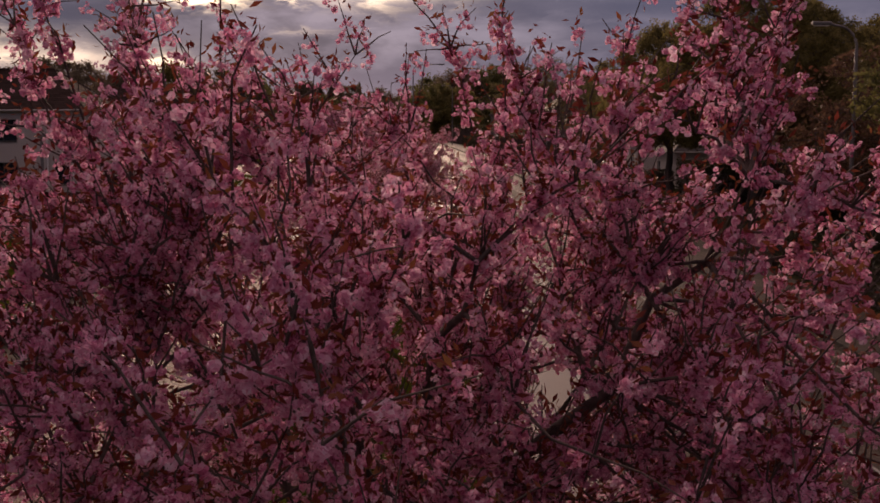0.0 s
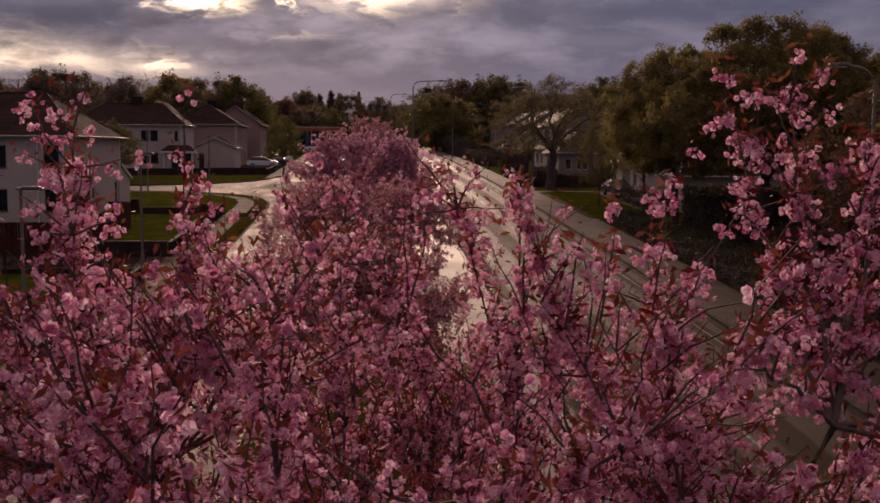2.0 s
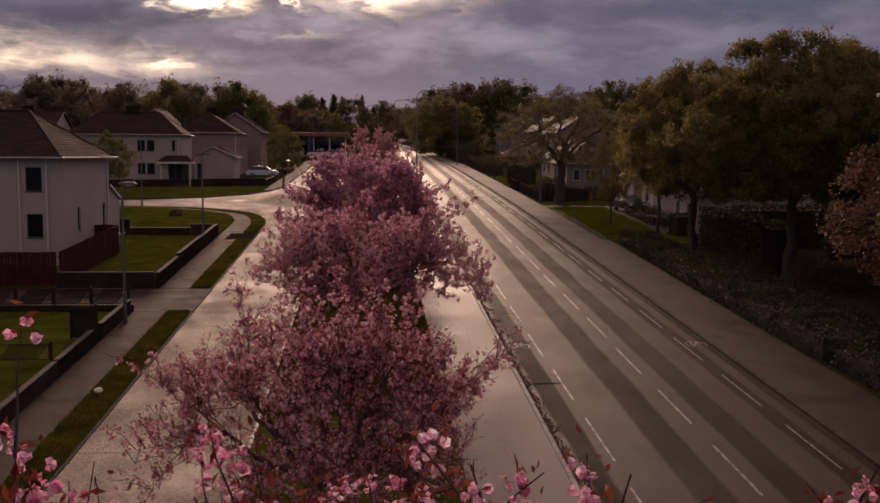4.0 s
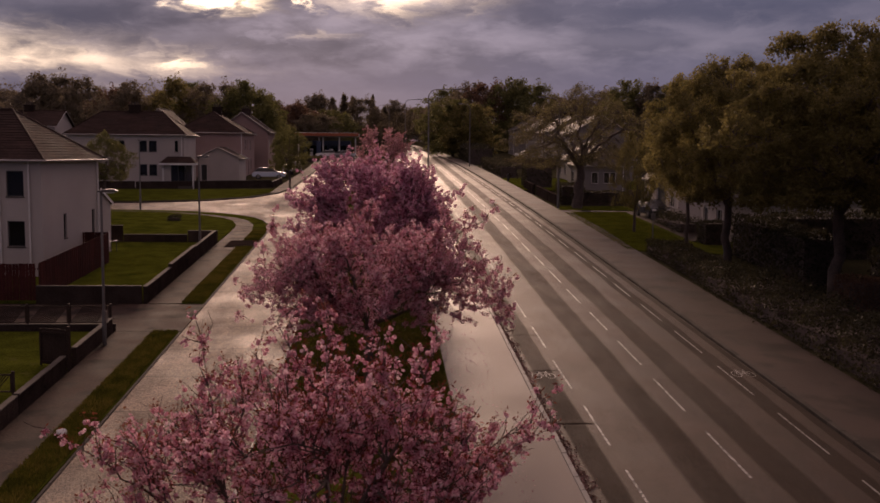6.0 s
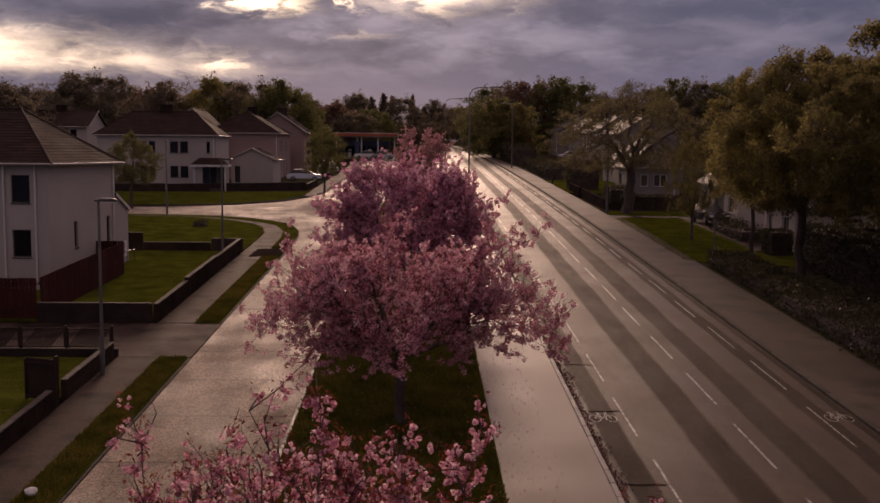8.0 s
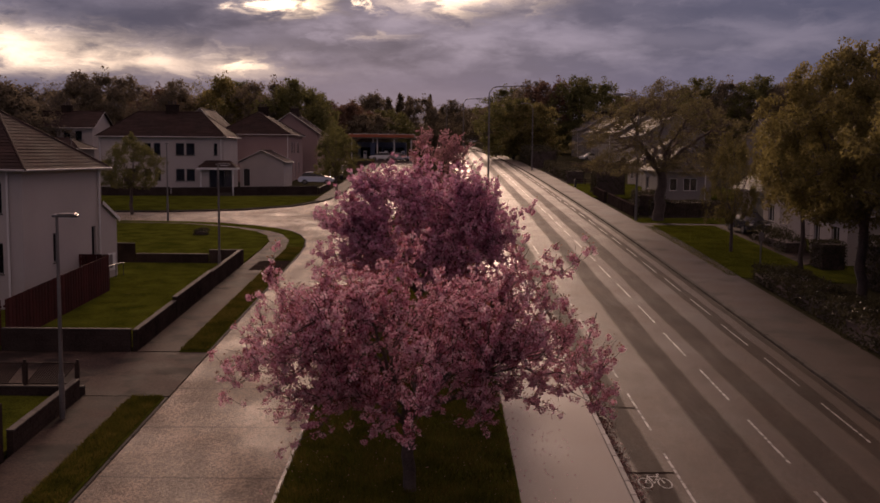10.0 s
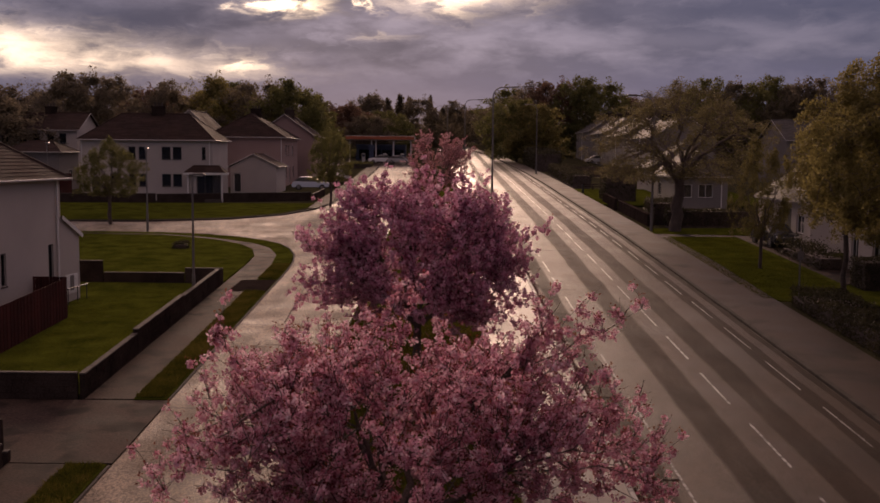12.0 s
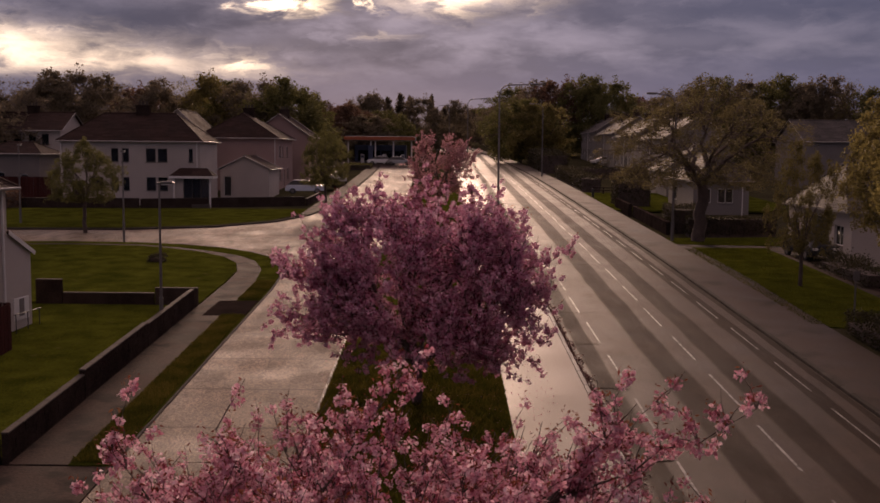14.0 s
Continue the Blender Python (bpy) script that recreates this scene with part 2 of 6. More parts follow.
        bump2.inputs["Strength"].default_value, bump2.inputs["Distance"].default_value = 2.5 * stain, 0.05
        l.new(grit.outputs[0], bump2.inputs["Height"]), l.new(b.inputs["Normal"].links[0].from_socket, bump2.inputs["Normal"])
        l.new(bump2.outputs[0], b.inputs["Normal"])
        b.inputs["Specular IOR Level"].default_value = 0.3
    if joint:
        cut = mt("LESS_THAN", mt("MODULO", mt("ADD", mt("ADD", sep.outputs[1], mt("MULTIPLY", wob.outputs[0], 0.25)), 397.3), joint), 0.11)
        hsv = n.new("ShaderNodeHueSaturation")
        l.new(colour, hsv.inputs["Color"]), l.new(mt("SUBTRACT", 1.0, mt("MULTIPLY", cut, 0.5)), hsv.inputs["Value"])
        colour = hsv.outputs[0]
    l.new(colour, b.inputs["Base Color"]), l.new(gloss, b.inputs["Roughness"])
    return m


M = {
    # The last asphalt band darkens a narrow strip along the right kerb.
    "asphalt": carriageway("asphalt", (0.045, 0.027, 0.0190), [(6.2, 0.42), (8.78, 0.62), (11.03, 0.57), (12.83, 0.40), (13.74, 0.17)], (0.50, 0.60), stain=0.13),
    "concrete": carriageway("concrete", (0.18, 0.132, 0.097), [], (0.60, 0.82), joint=3.95, stain=0.28),
    "footway": surface("footway", (0.036, 0.023, 0.019), (0.074, 0.049, 0.041), 0.5, 40, (0.6, 0.75), 0.25, spots=((0.030, 0.020, 0.016), 0.42, 0.53), specular=0.17),
    "smooth": surface("smooth", (0.12, 0.092, 0.076), (0.18, 0.14, 0.115), 0.3, 60, (0.46, 0.60), 0.08, specular=0.35),
    "paving": surface("paving", (0.026, 0.017, 0.014), (0.080, 0.053, 0.043), 0.9, 14, (0.78, 0.92), 0.4, spots=((0.020, 0.014, 0.012), 0.8, 0.50), specular=0.09),
    "dark_patch": surface("dark_patch", (0.020, 0.015, 0.013), (0.042, 0.031, 0.026), 0.8, 35, (0.8, 0.95), 0.3, specular=0.0),
    "kerb": surface("kerb", (0.16, 0.15, 0.14), (0.30, 0.28, 0.26), 1.5, 30, (0.5, 0.75), 0.3, random_tint=0.15),
    "kerb_dark": surface("kerb_dark", (0.035, 0.030, 0.027), (0.085, 0.072, 0.062), 1.5, 30, (0.8, 0.95), 0.3, random_tint=0.2, specular=0.1),
    "grass": surface("grass", (0.026, 0.033, 0.005), (0.090, 0.098, 0.015), 0.8, 16, (0.9, 1.0), 0.8, spots=((0.085, 0.08, 0.022), 1.3, 0.64), specular=0.0),
    "blade": petals("blade", [(0.1, (0.036, 0.046, 0.004)), (0.5, (0.078, 0.086, 0.008)), (0.9, (0.13, 0.115, 0.016))], 0.4, specular=0.0),
    "dry_blade": petals("dry_blade", [(0.1, (0.038, 0.043, 0.008)), (0.5, (0.090, 0.084, 0.015)), (0.9, (0.165, 0.128, 0.034))], 0.45, specular=0.0),
    "earth": surface("earth", (0.03, 0.028, 0.018), (0.07, 0.065, 0.035), 0.3, 9, (0.9, 1.0), 0.8, specular=0.0),
    "paint": surface("paint", (0.16, 0.15, 0.14), (0.40, 0.38, 0.36), 3.0, 50, (0.5, 0.65), 0.2, spots=((0.06, 0.05, 0.043), 5.0, 0.49)),
    "render": surface("render", (0.40, 0.355, 0.33), (0.52, 0.47, 0.44), 0.35, 45, (0.8, 0.95), 0.35),
    "pink_render": surface("pink_render", (0.30, 0.20, 0.185), (0.38, 0.265, 0.245), 0.35, 45, (0.8, 0.95), 0.35),
    "grey_render": surface("grey_render", (0.15, 0.135, 0.13), (0.23, 0.21, 0.20), 0.35, 45, (0.8, 0.95), 0.35),
    "white": surface("white", (0.62, 0.60, 0.58), (0.78, 0.77, 0.75), 1.0, 30, (0.35, 0.5), 0.1),
    "trim": surface("trim", (0.36, 0.33, 0.31), (0.50, 0.47, 0.45), 1.0, 30, (0.45, 0.6), 0.1),
    "tile": surface("tile", (0.026, 0.017, 0.015), (0.060, 0.036, 0.031), 0.6, 12, (0.8, 0.95), 0.5, specular=0.1, random_tint=0.22, island=True),
    "slate": surface("slate", (0.05, 0.045, 0.043), (0.11, 0.098, 0.092), 0.6, 10, (0.66, 0.82), 0.4, specular=0.14, random_tint=0.25, island=True),
    "stone": surface("stone", (0.028, 0.020, 0.018), (0.065, 0.048, 0.041), 1.2, 18, (0.8, 0.95), 0.7, random_tint=0.3, specular=0.0),
    "cope": surface("cope", (0.06, 0.05, 0.044), (0.115, 0.098, 0.086), 1.2, 20, (0.8, 0.95), 0.4, random_tint=0.15, specular=0.15),
    "timber": surface("timber", (0.040, 0.012, 0.011), (0.085, 0.026, 0.023), 1.0, 14, (0.75, 0.9), 0.5, random_tint=0.22, specular=0.08),
    "lattice": surface("lattice", (0.028, 0.018, 0.015), (0.056, 0.038, 0.031), 1.5, 20, (0.7, 0.85), 0.4, specular=0.1),
    "steel": surface("steel", (0.15, 0.14, 0.135), (0.24, 0.225, 0.215), 2.0, 25, (0.4, 0.55), 0.1, metal=0.55),
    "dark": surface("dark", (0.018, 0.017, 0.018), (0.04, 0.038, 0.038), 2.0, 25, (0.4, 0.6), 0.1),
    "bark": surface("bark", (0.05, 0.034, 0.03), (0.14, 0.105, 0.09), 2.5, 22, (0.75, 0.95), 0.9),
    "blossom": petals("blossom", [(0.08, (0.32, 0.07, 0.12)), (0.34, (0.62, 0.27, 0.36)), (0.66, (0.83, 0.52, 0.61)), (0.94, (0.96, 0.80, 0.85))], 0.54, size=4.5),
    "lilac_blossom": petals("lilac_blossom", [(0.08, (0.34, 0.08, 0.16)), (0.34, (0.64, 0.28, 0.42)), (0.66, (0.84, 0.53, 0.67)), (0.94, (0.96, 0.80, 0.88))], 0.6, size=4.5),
    # Blossom copy with light put into the colour, offsetting the nearest tree's deep shade.
    "lit_blossom": petals("lit_blossom", [(0.06, (0.38, 0.07, 0.15)), (0.30, (0.70, 0.26, 0.43)), (0.62, (0.89, 0.52, 0.68)), (0.92, (0.97, 0.80, 0.90))], 0.62, size=6.0),
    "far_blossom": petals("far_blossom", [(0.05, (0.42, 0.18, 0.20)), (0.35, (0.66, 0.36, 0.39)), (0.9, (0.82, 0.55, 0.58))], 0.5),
    "bronze": petals("bronze", [(0.1, (0.085, 0.014, 0.012)), (0.5, (0.21, 0.045, 0.032)), (0.95, (0.27, 0.12, 0.05))], 0.45),
    "leaf_gold": petals("leaf_gold", [(0.1, (0.12, 0.10, 0.038)), (0.5, (0.195, 0.165, 0.06)), (0.95, (0.28, 0.235, 0.09))], 0.6),
    "leaf_olive": petals("leaf_olive", [(0.1, (0.10, 0.085, 0.042)), (0.5, (0.165, 0.14, 0.066)), (0.95, (0.24, 0.20, 0.095))], 0.55),
    "leaf_green": petals("leaf_green", [(0.1, (0.085, 0.088, 0.034)), (0.5, (0.14, 0.135, 0.05)), (0.95, (0.20, 0.19, 0.07))], 0.6),
    # Far-wood leaves: aerial haze is put into the base colour as added paleness.
    "leaf_hazed": petals("leaf_hazed", [(0.1, (0.12, 0.098, 0.07)), (0.5, (0.17, 0.14, 0.098)), (0.95, (0.22, 0.182, 0.12))], 0.62),
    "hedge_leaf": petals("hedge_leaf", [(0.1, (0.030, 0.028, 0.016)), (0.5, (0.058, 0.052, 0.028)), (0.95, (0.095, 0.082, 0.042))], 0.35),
    "leaf_copper": petals("leaf_copper", [(0.1, (0.085, 0.045, 0.034)), (0.5, (0.15, 0.085, 0.058)), (0.95, (0.21, 0.13, 0.08))], 0.5),
    "litter": petals("litter", [(0.1, (0.08, 0.045, 0.035)), (0.5, (0.20, 0.11, 0.09)), (0.95, (0.42, 0.26, 0.26))], 0.2),
    "car_silver": surface("car_silver", (0.50, 0.50, 0.51), (0.56, 0.56, 0.57), 1.0, 40, (0.18, 0.25), 0.0, metal=0.6),
    "car_white": surface("car_white", (0.68, 0.68, 0.68), (0.76, 0.76, 0.75), 1.0, 40, (0.15, 0.25), 0.0),
    "car_dark": surface("car_dark", (0.025, 0.027, 0.032), (0.04, 0.042, 0.05), 1.0, 40, (0.12, 0.22), 0.0),
    "rubber": surface("rubber", (0.015, 0.015, 0.015), (0.03, 0.03, 0.03), 4, 40, (0.7, 0.85), 0.2),
    "canopy_red": surface("canopy_red", (0.33, 0.085, 0.035), (0.42, 0.12, 0.05), 0.5, 20, (0.35, 0.5), 0.05),
    "blue_sign": surface("blue_sign", (0.03, 0.045, 0.09), (0.05, 0.07, 0.13), 1, 20, (0.3, 0.5), 0.05),
}


def glass():
    m = bpy.data.materials.new("window_glass")
    m.use_nodes = True
    b = m.node_tree.nodes["Principled BSDF"]
    b.inputs["Base Color"].default_value = (0.10, 0.10, 0.105, 1)
    b.inputs["Specular IOR Level"].default_value = 0.25
    b.inputs["Roughness"].default_value, b.inputs["Transmission Weight"].default_value, b.inputs["IOR"].default_value = 0.03, 0.9, 1.3
    return m


M["glass"] = glass()


def lamp_lens():
    m = bpy.data.materials.new("signal_red")
    m.use_nodes = True
    b = m.node_tree.nodes["Principled BSDF"]
    b.inputs["Base Color"].default_value = (0.5, 0.02, 0.02, 1)
    b.inputs["Emission Color"].default_value, b.inputs["Emission Strength"].default_value = (1, 0.04, 0.03, 1), 2.5
    return m


M["signal_red"] = lamp_lens()

# ---- ground and mesh helpers ----


def G(y):
    """Height of the ground: the road climbs steadily, then more gently."""
    k = 12.0
    return 0.0525 * y - 0.0175 * k * math.log1p(math.exp(min(60.0, (y - 95.0) / k)))


def bend(y):
    """How far the road has turned to the left at y."""
    return -0.00028 * (y - 150.0) ** 2 if y > 150 else 0.0


def part(name, data, material, parent=None, label=""):
    """One mesh object, from a bmesh or a mesh, under a thing or part."""
    if isinstance(data, bmesh.types.BMesh):
        me = bpy.data.meshes.new(name)
        data.to_mesh(me)
        data.free()
    else:
        me = data
    if not me.materials:
        me.materials.append(material if not isinstance(material, str) else M[material])
    ob = new(name, me)
    if parent is not None:
        ob.parent = parent
    return tagged(ob, label) if label else ob


def thing(name, m, label, category, group="", kind=""):
    ob = new(name)
    ob.empty_display_size = 0.2
    ob.matrix_basis = m
    return tagged(ob, label, category, group, kind)


def mesh_of(name, verts, faces, smooth=False):
    """A mesh out of arrays: verts (n, 3), faces (m, 3) or (m, 4)."""
    verts, faces = np.asarray(verts, np.float32), np.asarray(faces, np.int32)
    me = bpy.data.meshes.new(name)
    k = faces.shape[1]
    me.vertices.add(len(verts)), me.loops.add(faces.size), me.polygons.add(len(faces))
    me.vertices.foreach_set("co", verts.ravel())
    me.loops.foreach_set("vertex_index", faces.ravel())
    me.polygons.foreach_set("loop_start", np.arange(0, faces.size, k, dtype=np.int32))
    if smooth:
        me.polygons.foreach_set("use_smooth", np.ones(len(faces), bool))
    me.update(calc_edges=True)
    return me


def box(bm, x0, x1, y0, y1, z0, z1, bevel=0.0):
    """A box, its edges broken by a bevel."""
    m = Matrix.LocRotScale(((x0 + x1) / 2, (y0 + y1) / 2, (z0 + z1) / 2), None, (abs(x1 - x0), abs(y1 - y0), abs(z1 - z0)))
    vs = bmesh.ops.create_cube(bm, size=1.0, matrix=m)["verts"]
    if bevel:
        es = list({e for v in vs for e in v.link_edges})
        bmesh.ops.bevel(bm, geom=es, offset=bevel, segments=1, affect="EDGES", profile=0.5)
    return bm


def boxes(*bs, bevel=0.0):
    bm = bmesh.new()
    for b in bs:
        box(bm, *b, bevel=bevel)
    return bm


def tube(bm, a, b, r0, r1=None, sides=10, caps=True):
    a, b = Vector(a), Vector(b)
    d = b - a
    m = Matrix.Translation((a + b) / 2) @ d.to_track_quat("Z", "Y").to_matrix().to_4x4()
    bmesh.ops.create_cone(bm, cap_ends=caps, segments=sides, radius1=r0, radius2=r0 if r1 is None else r1, depth=d.length, matrix=m)
    return bm


def tubes(paths, sides):
    """One mesh out of many tapered branches: (points, radius at start, radius at end)."""
    verts, faces, base = [], [], 0
    ring = np.arange(sides) * 2 * math.pi / sides
    for pts, r0, r1 in paths:
        n = len(pts)
        d = np.gradient(pts, axis=0)
        d /= np.linalg.norm(d, axis=1)[:, None] + 1e-9
        ref = np.where(np.abs(d[:, 2:3]) < 0.9, np.array([[0, 0, 1.0]]), np.array([[1.0, 0, 0]]))
        u = np.cross(d, ref)
        u /= np.linalg.norm(u, axis=1)[:, None] + 1e-9
        v = np.cross(d, u)
        r = np.linspace(r0, r1, n)[:, None, None]
        verts.append((pts[:, None, :] + r * (np.cos(ring)[None, :, None] * u[:, None, :] + np.sin(ring)[None, :, None] * v[:, None, :])).reshape(-1, 3))
        i, j = np.meshgrid(np.arange(n - 1), np.arange(sides), indexing="ij")
        k = (j + 1) % sides
        faces.append((base + np.stack([i * sides + j, i * sides + k, (i + 1) * sides + k, (i + 1) * sides + j], -1)).reshape(-1, 4))
        base += n * sides
    return mesh_of("branches", np.concatenate(verts), np.concatenate(faces), True)


def sheet(name, outline, lift, material, kind="structure", label="", category="", skirt=0.14, step=4.0, parent=None):
    """A paved or grassed area with the given outline, laid on the slope, with a skirt."""
    bm = bmesh.new()
    bm.faces.new([bm.verts.new((x, y, 0)) for x, y in outline])
    y0, y1 = min(p[1] for p in outline), max(p[1] for p in outline)
    c = math.floor(y0 / step) * step + step
    while c < y1 - 0.01:
        bmesh.ops.bisect_plane(bm, geom=bm.verts[:] + bm.edges[:] + bm.faces[:], plane_co=(0, c, 0), plane_no=(0, 1, 0))
        c += step
    if skirt:
        rim = [e for e in bm.edges if e.is_boundary]
        low = bmesh.ops.extrude_edge_only(bm, edges=rim)["geom"]
        for v in low:
            if isinstance(v, bmesh.types.BMVert):
                v.co.z = -skirt
    for v in bm.verts:
        v.co.x += bend(v.co.y)
        v.co.z += G(v.co.y) + lift
    bmesh.ops.recalc_face_normals(bm, faces=bm.faces[:])
    ups = [f for f in bm.faces if abs(f.normal.z) > 0.5]
    if ups and sum(f.normal.z for f in ups) < 0:
        bmesh.ops.reverse_faces(bm, faces=bm.faces[:])
    ob = part(name, bm, material, parent)
    return tagged(ob, label, category, "", kind) if parent is None else ob


# ---- ground, roads and pavements ----
RIGHT_KERB, CENTRE, CYCLE_L, CYCLE_R, MID_KERB, GRASS_R, GRASS_L, SERVICE_L, PATH_R, WALL_L = 13.9, 9.98, 6.86, 12.82, 5.5, 2.7, -3.13, -7.8, -8.95, -10.5


def arc(cx, cy, r, a0, a1, n=10):
    return [(cx + r * math.cos(radians(a0 + (a1 - a0) * i / n)), cy + r * math.sin(radians(a0 + (a1 - a0) * i / n))) for i in range(n + 1)]


def ground():
    ys = [-300, -120] + list(range(-60, 340, 8)) + [360, 420, 600, 1000, 2500]
    xs = [-1800, -500, -200, -90, -50, -30, -20, 0, 20, 30, 50, 90, 200, 500, 1800]
    bm = bmesh.new()
    rows = []
    for y in ys:
        rows.append([bm.verts.new((x, y, (G(y) if y < 340 else G(340) + 0.012 * (y - 340)) - 0.16)) for x in xs])
    for a, b in zip(rows, rows[1:]):
        for i in range(len(xs) - 1):
            bm.faces.new((a[i], a[i + 1], b[i + 1], b[i]))
    tagged(part("ground", bm, "earth"), "dark earth and rough grass under everything", "ground", "", "structure")


ground()
FAR = 330.0
sheet("road", [(MID_KERB, -40), (RIGHT_KERB, -40), (RIGHT_KERB, FAR), (MID_KERB, FAR)], 0.0, "asphalt", label="worn damp grey asphalt main road with dark wheel tracks", category="road")
NEAR_CURVE = [(SERVICE_L, 82.5), (-8.0, 86.0), (-8.3, 88.6), (-8.95, 91.2), (-9.9, 93.5), (-11.4, 95.4), (-13.3, 97.0), (-16.0, 98.4), (-19.4, 99.3), (-24.0, 99.6), (-32.0, 99.0), (-60.0, 95.0)]
FAR_CURVE = [(-60.0, 101.5), (-32.0, 106.0), (-23.0, 106.4), (-16.5, 108.6), (-12.6, 112.6), (-10.6, 118.0), (-9.7, 124.0)]
sheet("service_road", [(GRASS_L, -40), (GRASS_L, 205)] + [(-9.0, 205)] + FAR_CURVE[::-1] + NEAR_CURVE[::-1] + [(SERVICE_L, -40)], 0.002, "concrete", label="wet pale concrete service road with cross joints", category="road")
sheet("median_grass", [(GRASS_L, -40), (GRASS_R, -40), (GRASS_R, 150), (1.4, 158), (-1.8, 158), (GRASS_L, 150)], 0.09, "grass", label="mown grass strip between the two roads under the cherry trees", category="grass")
sheet("shared_path", [(GRASS_R + 0.004, -40), (MID_KERB - 0.16, -40), (MID_KERB - 0.16, 205), (GRASS_R + 0.004, 205)], 0.085, "smooth", label="smooth wet tarmac footpath along the median", category="pavement")
sheet("pavement_east", [(RIGHT_KERB + 0.16, -40), (16.9, -40), (16.94, 74.5), (17.19, 86.0), (17.09, 98.6), (16.36, 100.2), (16.36, FAR), (RIGHT_KERB + 0.16, FAR)], 0.10, "footway", label="grey tarmac footway beside the main road", category="pavement")
sheet("verge_west", [(SERVICE_L - 0.11, -40), (SERVICE_L - 0.11, 51.8), (PATH_R, 51.8), (PATH_R, -40)], 0.05, "grass", label="narrow rough grass verge behind the kerb", category="grass")
PATH_CURVE = [(-8.98, 80.0), (-9.05, 84.5), (-9.4, 88.4), (-10.3, 91.4), (-11.6, 93.4), (-13.7, 95.3), (-16.2, 96.9), (-19.0, 98.1), (-24.0, 98.5), (-60.0, 93.9)]
PATH_INNER = [(-60.0, 93.0), (-24.0, 97.6), (-18.8, 97.3), (-16.4, 96.1), (-14.5, 94.9), (-12.4, 92.7), (-11.2, 90.4), (-10.6, 87.6), (-10.48, 84.0)]
sheet("verge_mid", [(SERVICE_L - 0.11, 57.6)] + [(x - 0.10, y) for x, y in NEAR_CURVE] + [(x + 0.004, y + 0.004) for x, y in PATH_CURVE[::-1]] + [(PATH_R, 57.6)], 0.05, "grass", label="grass verge curving round the corner", category="grass")
sheet("footpath_west", [(PATH_R, -40), (PATH_R, 51.8), (WALL_L, 51.8), (WALL_L, -40)], 0.055, "paving", label="patched grey footpath beside the garden walls", category="pavement")
sheet("footpath_mid", [(PATH_R, 57.6)] + PATH_CURVE + PATH_INNER + [(-10.48, 57.6)], 0.055, "paving", label="patched grey footpath curving round the lawn", category="pavement")
sheet("driveway", [(SERVICE_L - 0.004, 51.9), (SERVICE_L - 0.004, 57.5), (-30, 57.5), (-30, 52.3), (WALL_L, 51.9)], 0.045, "paving", label="stained concrete driveway crossing the footpath", category="driveway")
sheet("footpath_patch", [(-9.8, 75.9), (-9.75, 79.2), (SERVICE_L - 0.12, 79.3), (SERVICE_L - 0.12, 76.0)], 0.062, "dark_patch", label="dark tarmac crossing laid over the footpath and verge", category="pavement")
sheet("lawn", [(-10.75, 57.9), (-10.75, 77.8), (-30, 78.0), (-30, 57.9)], 0.12, "grass", label="walled front lawn of mown grass", category="lawn")
sheet("corner_lawn", [(-10.5, 78.4), (-10.5, 84)] + [(x - 0.02, y - 0.02) for x, y in PATH_INNER[::-1][1:]] + [(-60, 78.4)], 0.11, "grass", label="open corner lawn of bright mown grass", category="lawn")
sheet("garden", [(-10.75, -40), (-10.75, 51.6), (-30, 51.8), (-30, -40)], 0.10, "grass", label="rough front garden grass behind a low wall", category="lawn")
sheet("far_lawn", [(-60, 102.3), (-32.0, 106.7), (-23.0, 107.1), (-16.9, 109.3), (-13.0, 113.1), (-11.4, 118.4), (-11.4, 123.0), (-60, 120.5)], 0.12, "grass", label="sloping grass before the white houses", category="lawn")
sheet("far_edge", [(-60, 101.6), (-32, 106.1), (-23, 106.5), (-16.6, 108.7), (-12.7, 112.7), (-10.7, 118.0), (-11.38, 118.35), (-13.0, 113.05), (-16.9, 109.25), (-23.0, 107.05), (-32.0, 106.65), (-60, 102.25)], 0.11, "earth", label="strip of dark earth along the far lawn", category="verge")
sheet("far_path", [(-10.7, 118.01), (-9.85, 124.0), (-9.15, 205), (-10.9, 205), (-11.35, 124), (-11.38, 118.36)], 0.11, "paving", label="wet footpath past the far corner", category="pavement")
sheet("verge_east", [(16.95, 74.5), (17.2, 86.0), (17.1, 98.6), (21.9, 98.6), (21.9, 73.0)], 0.11, "grass", label="grass verge with young trees", category="grass")
sheet("verge_east_far", [(16.36, 100.2), (16.36, 103.5), (24.8, 104.6), (24.8, 99.8)], 0.11, "grass", label="grass beneath the spreading tree", category="grass")
sheet("garden_path", [(17.1, 98.62), (16.4, 100.18), (24.3, 99.4), (24.3, 80.0), (21.92, 79.0), (21.92, 98.62)], 0.10, "paving", label="paved path to the bungalow", category="path")
sheet("bank_east", [(16.91, -40), (16.95, 74.3), (21.6, 72.9), (60, 72.9), (60, -40)], 0.09, "earth", label="shaded earth bank under the big trees", category="bank")
sheet("garden_east", [(21.92, 73.0), (21.92, 97.3), (60, 97.3), (60, 73.0)], 0.07, "grass", label="garden grass by the bungalows", category="lawn")
sheet("hill_lawn", [(16.36, 124.5), (16.36, 146), (34, 146), (34, 124.5)], 0.12, "grass", label="bright grass bank above the footway", category="grass")


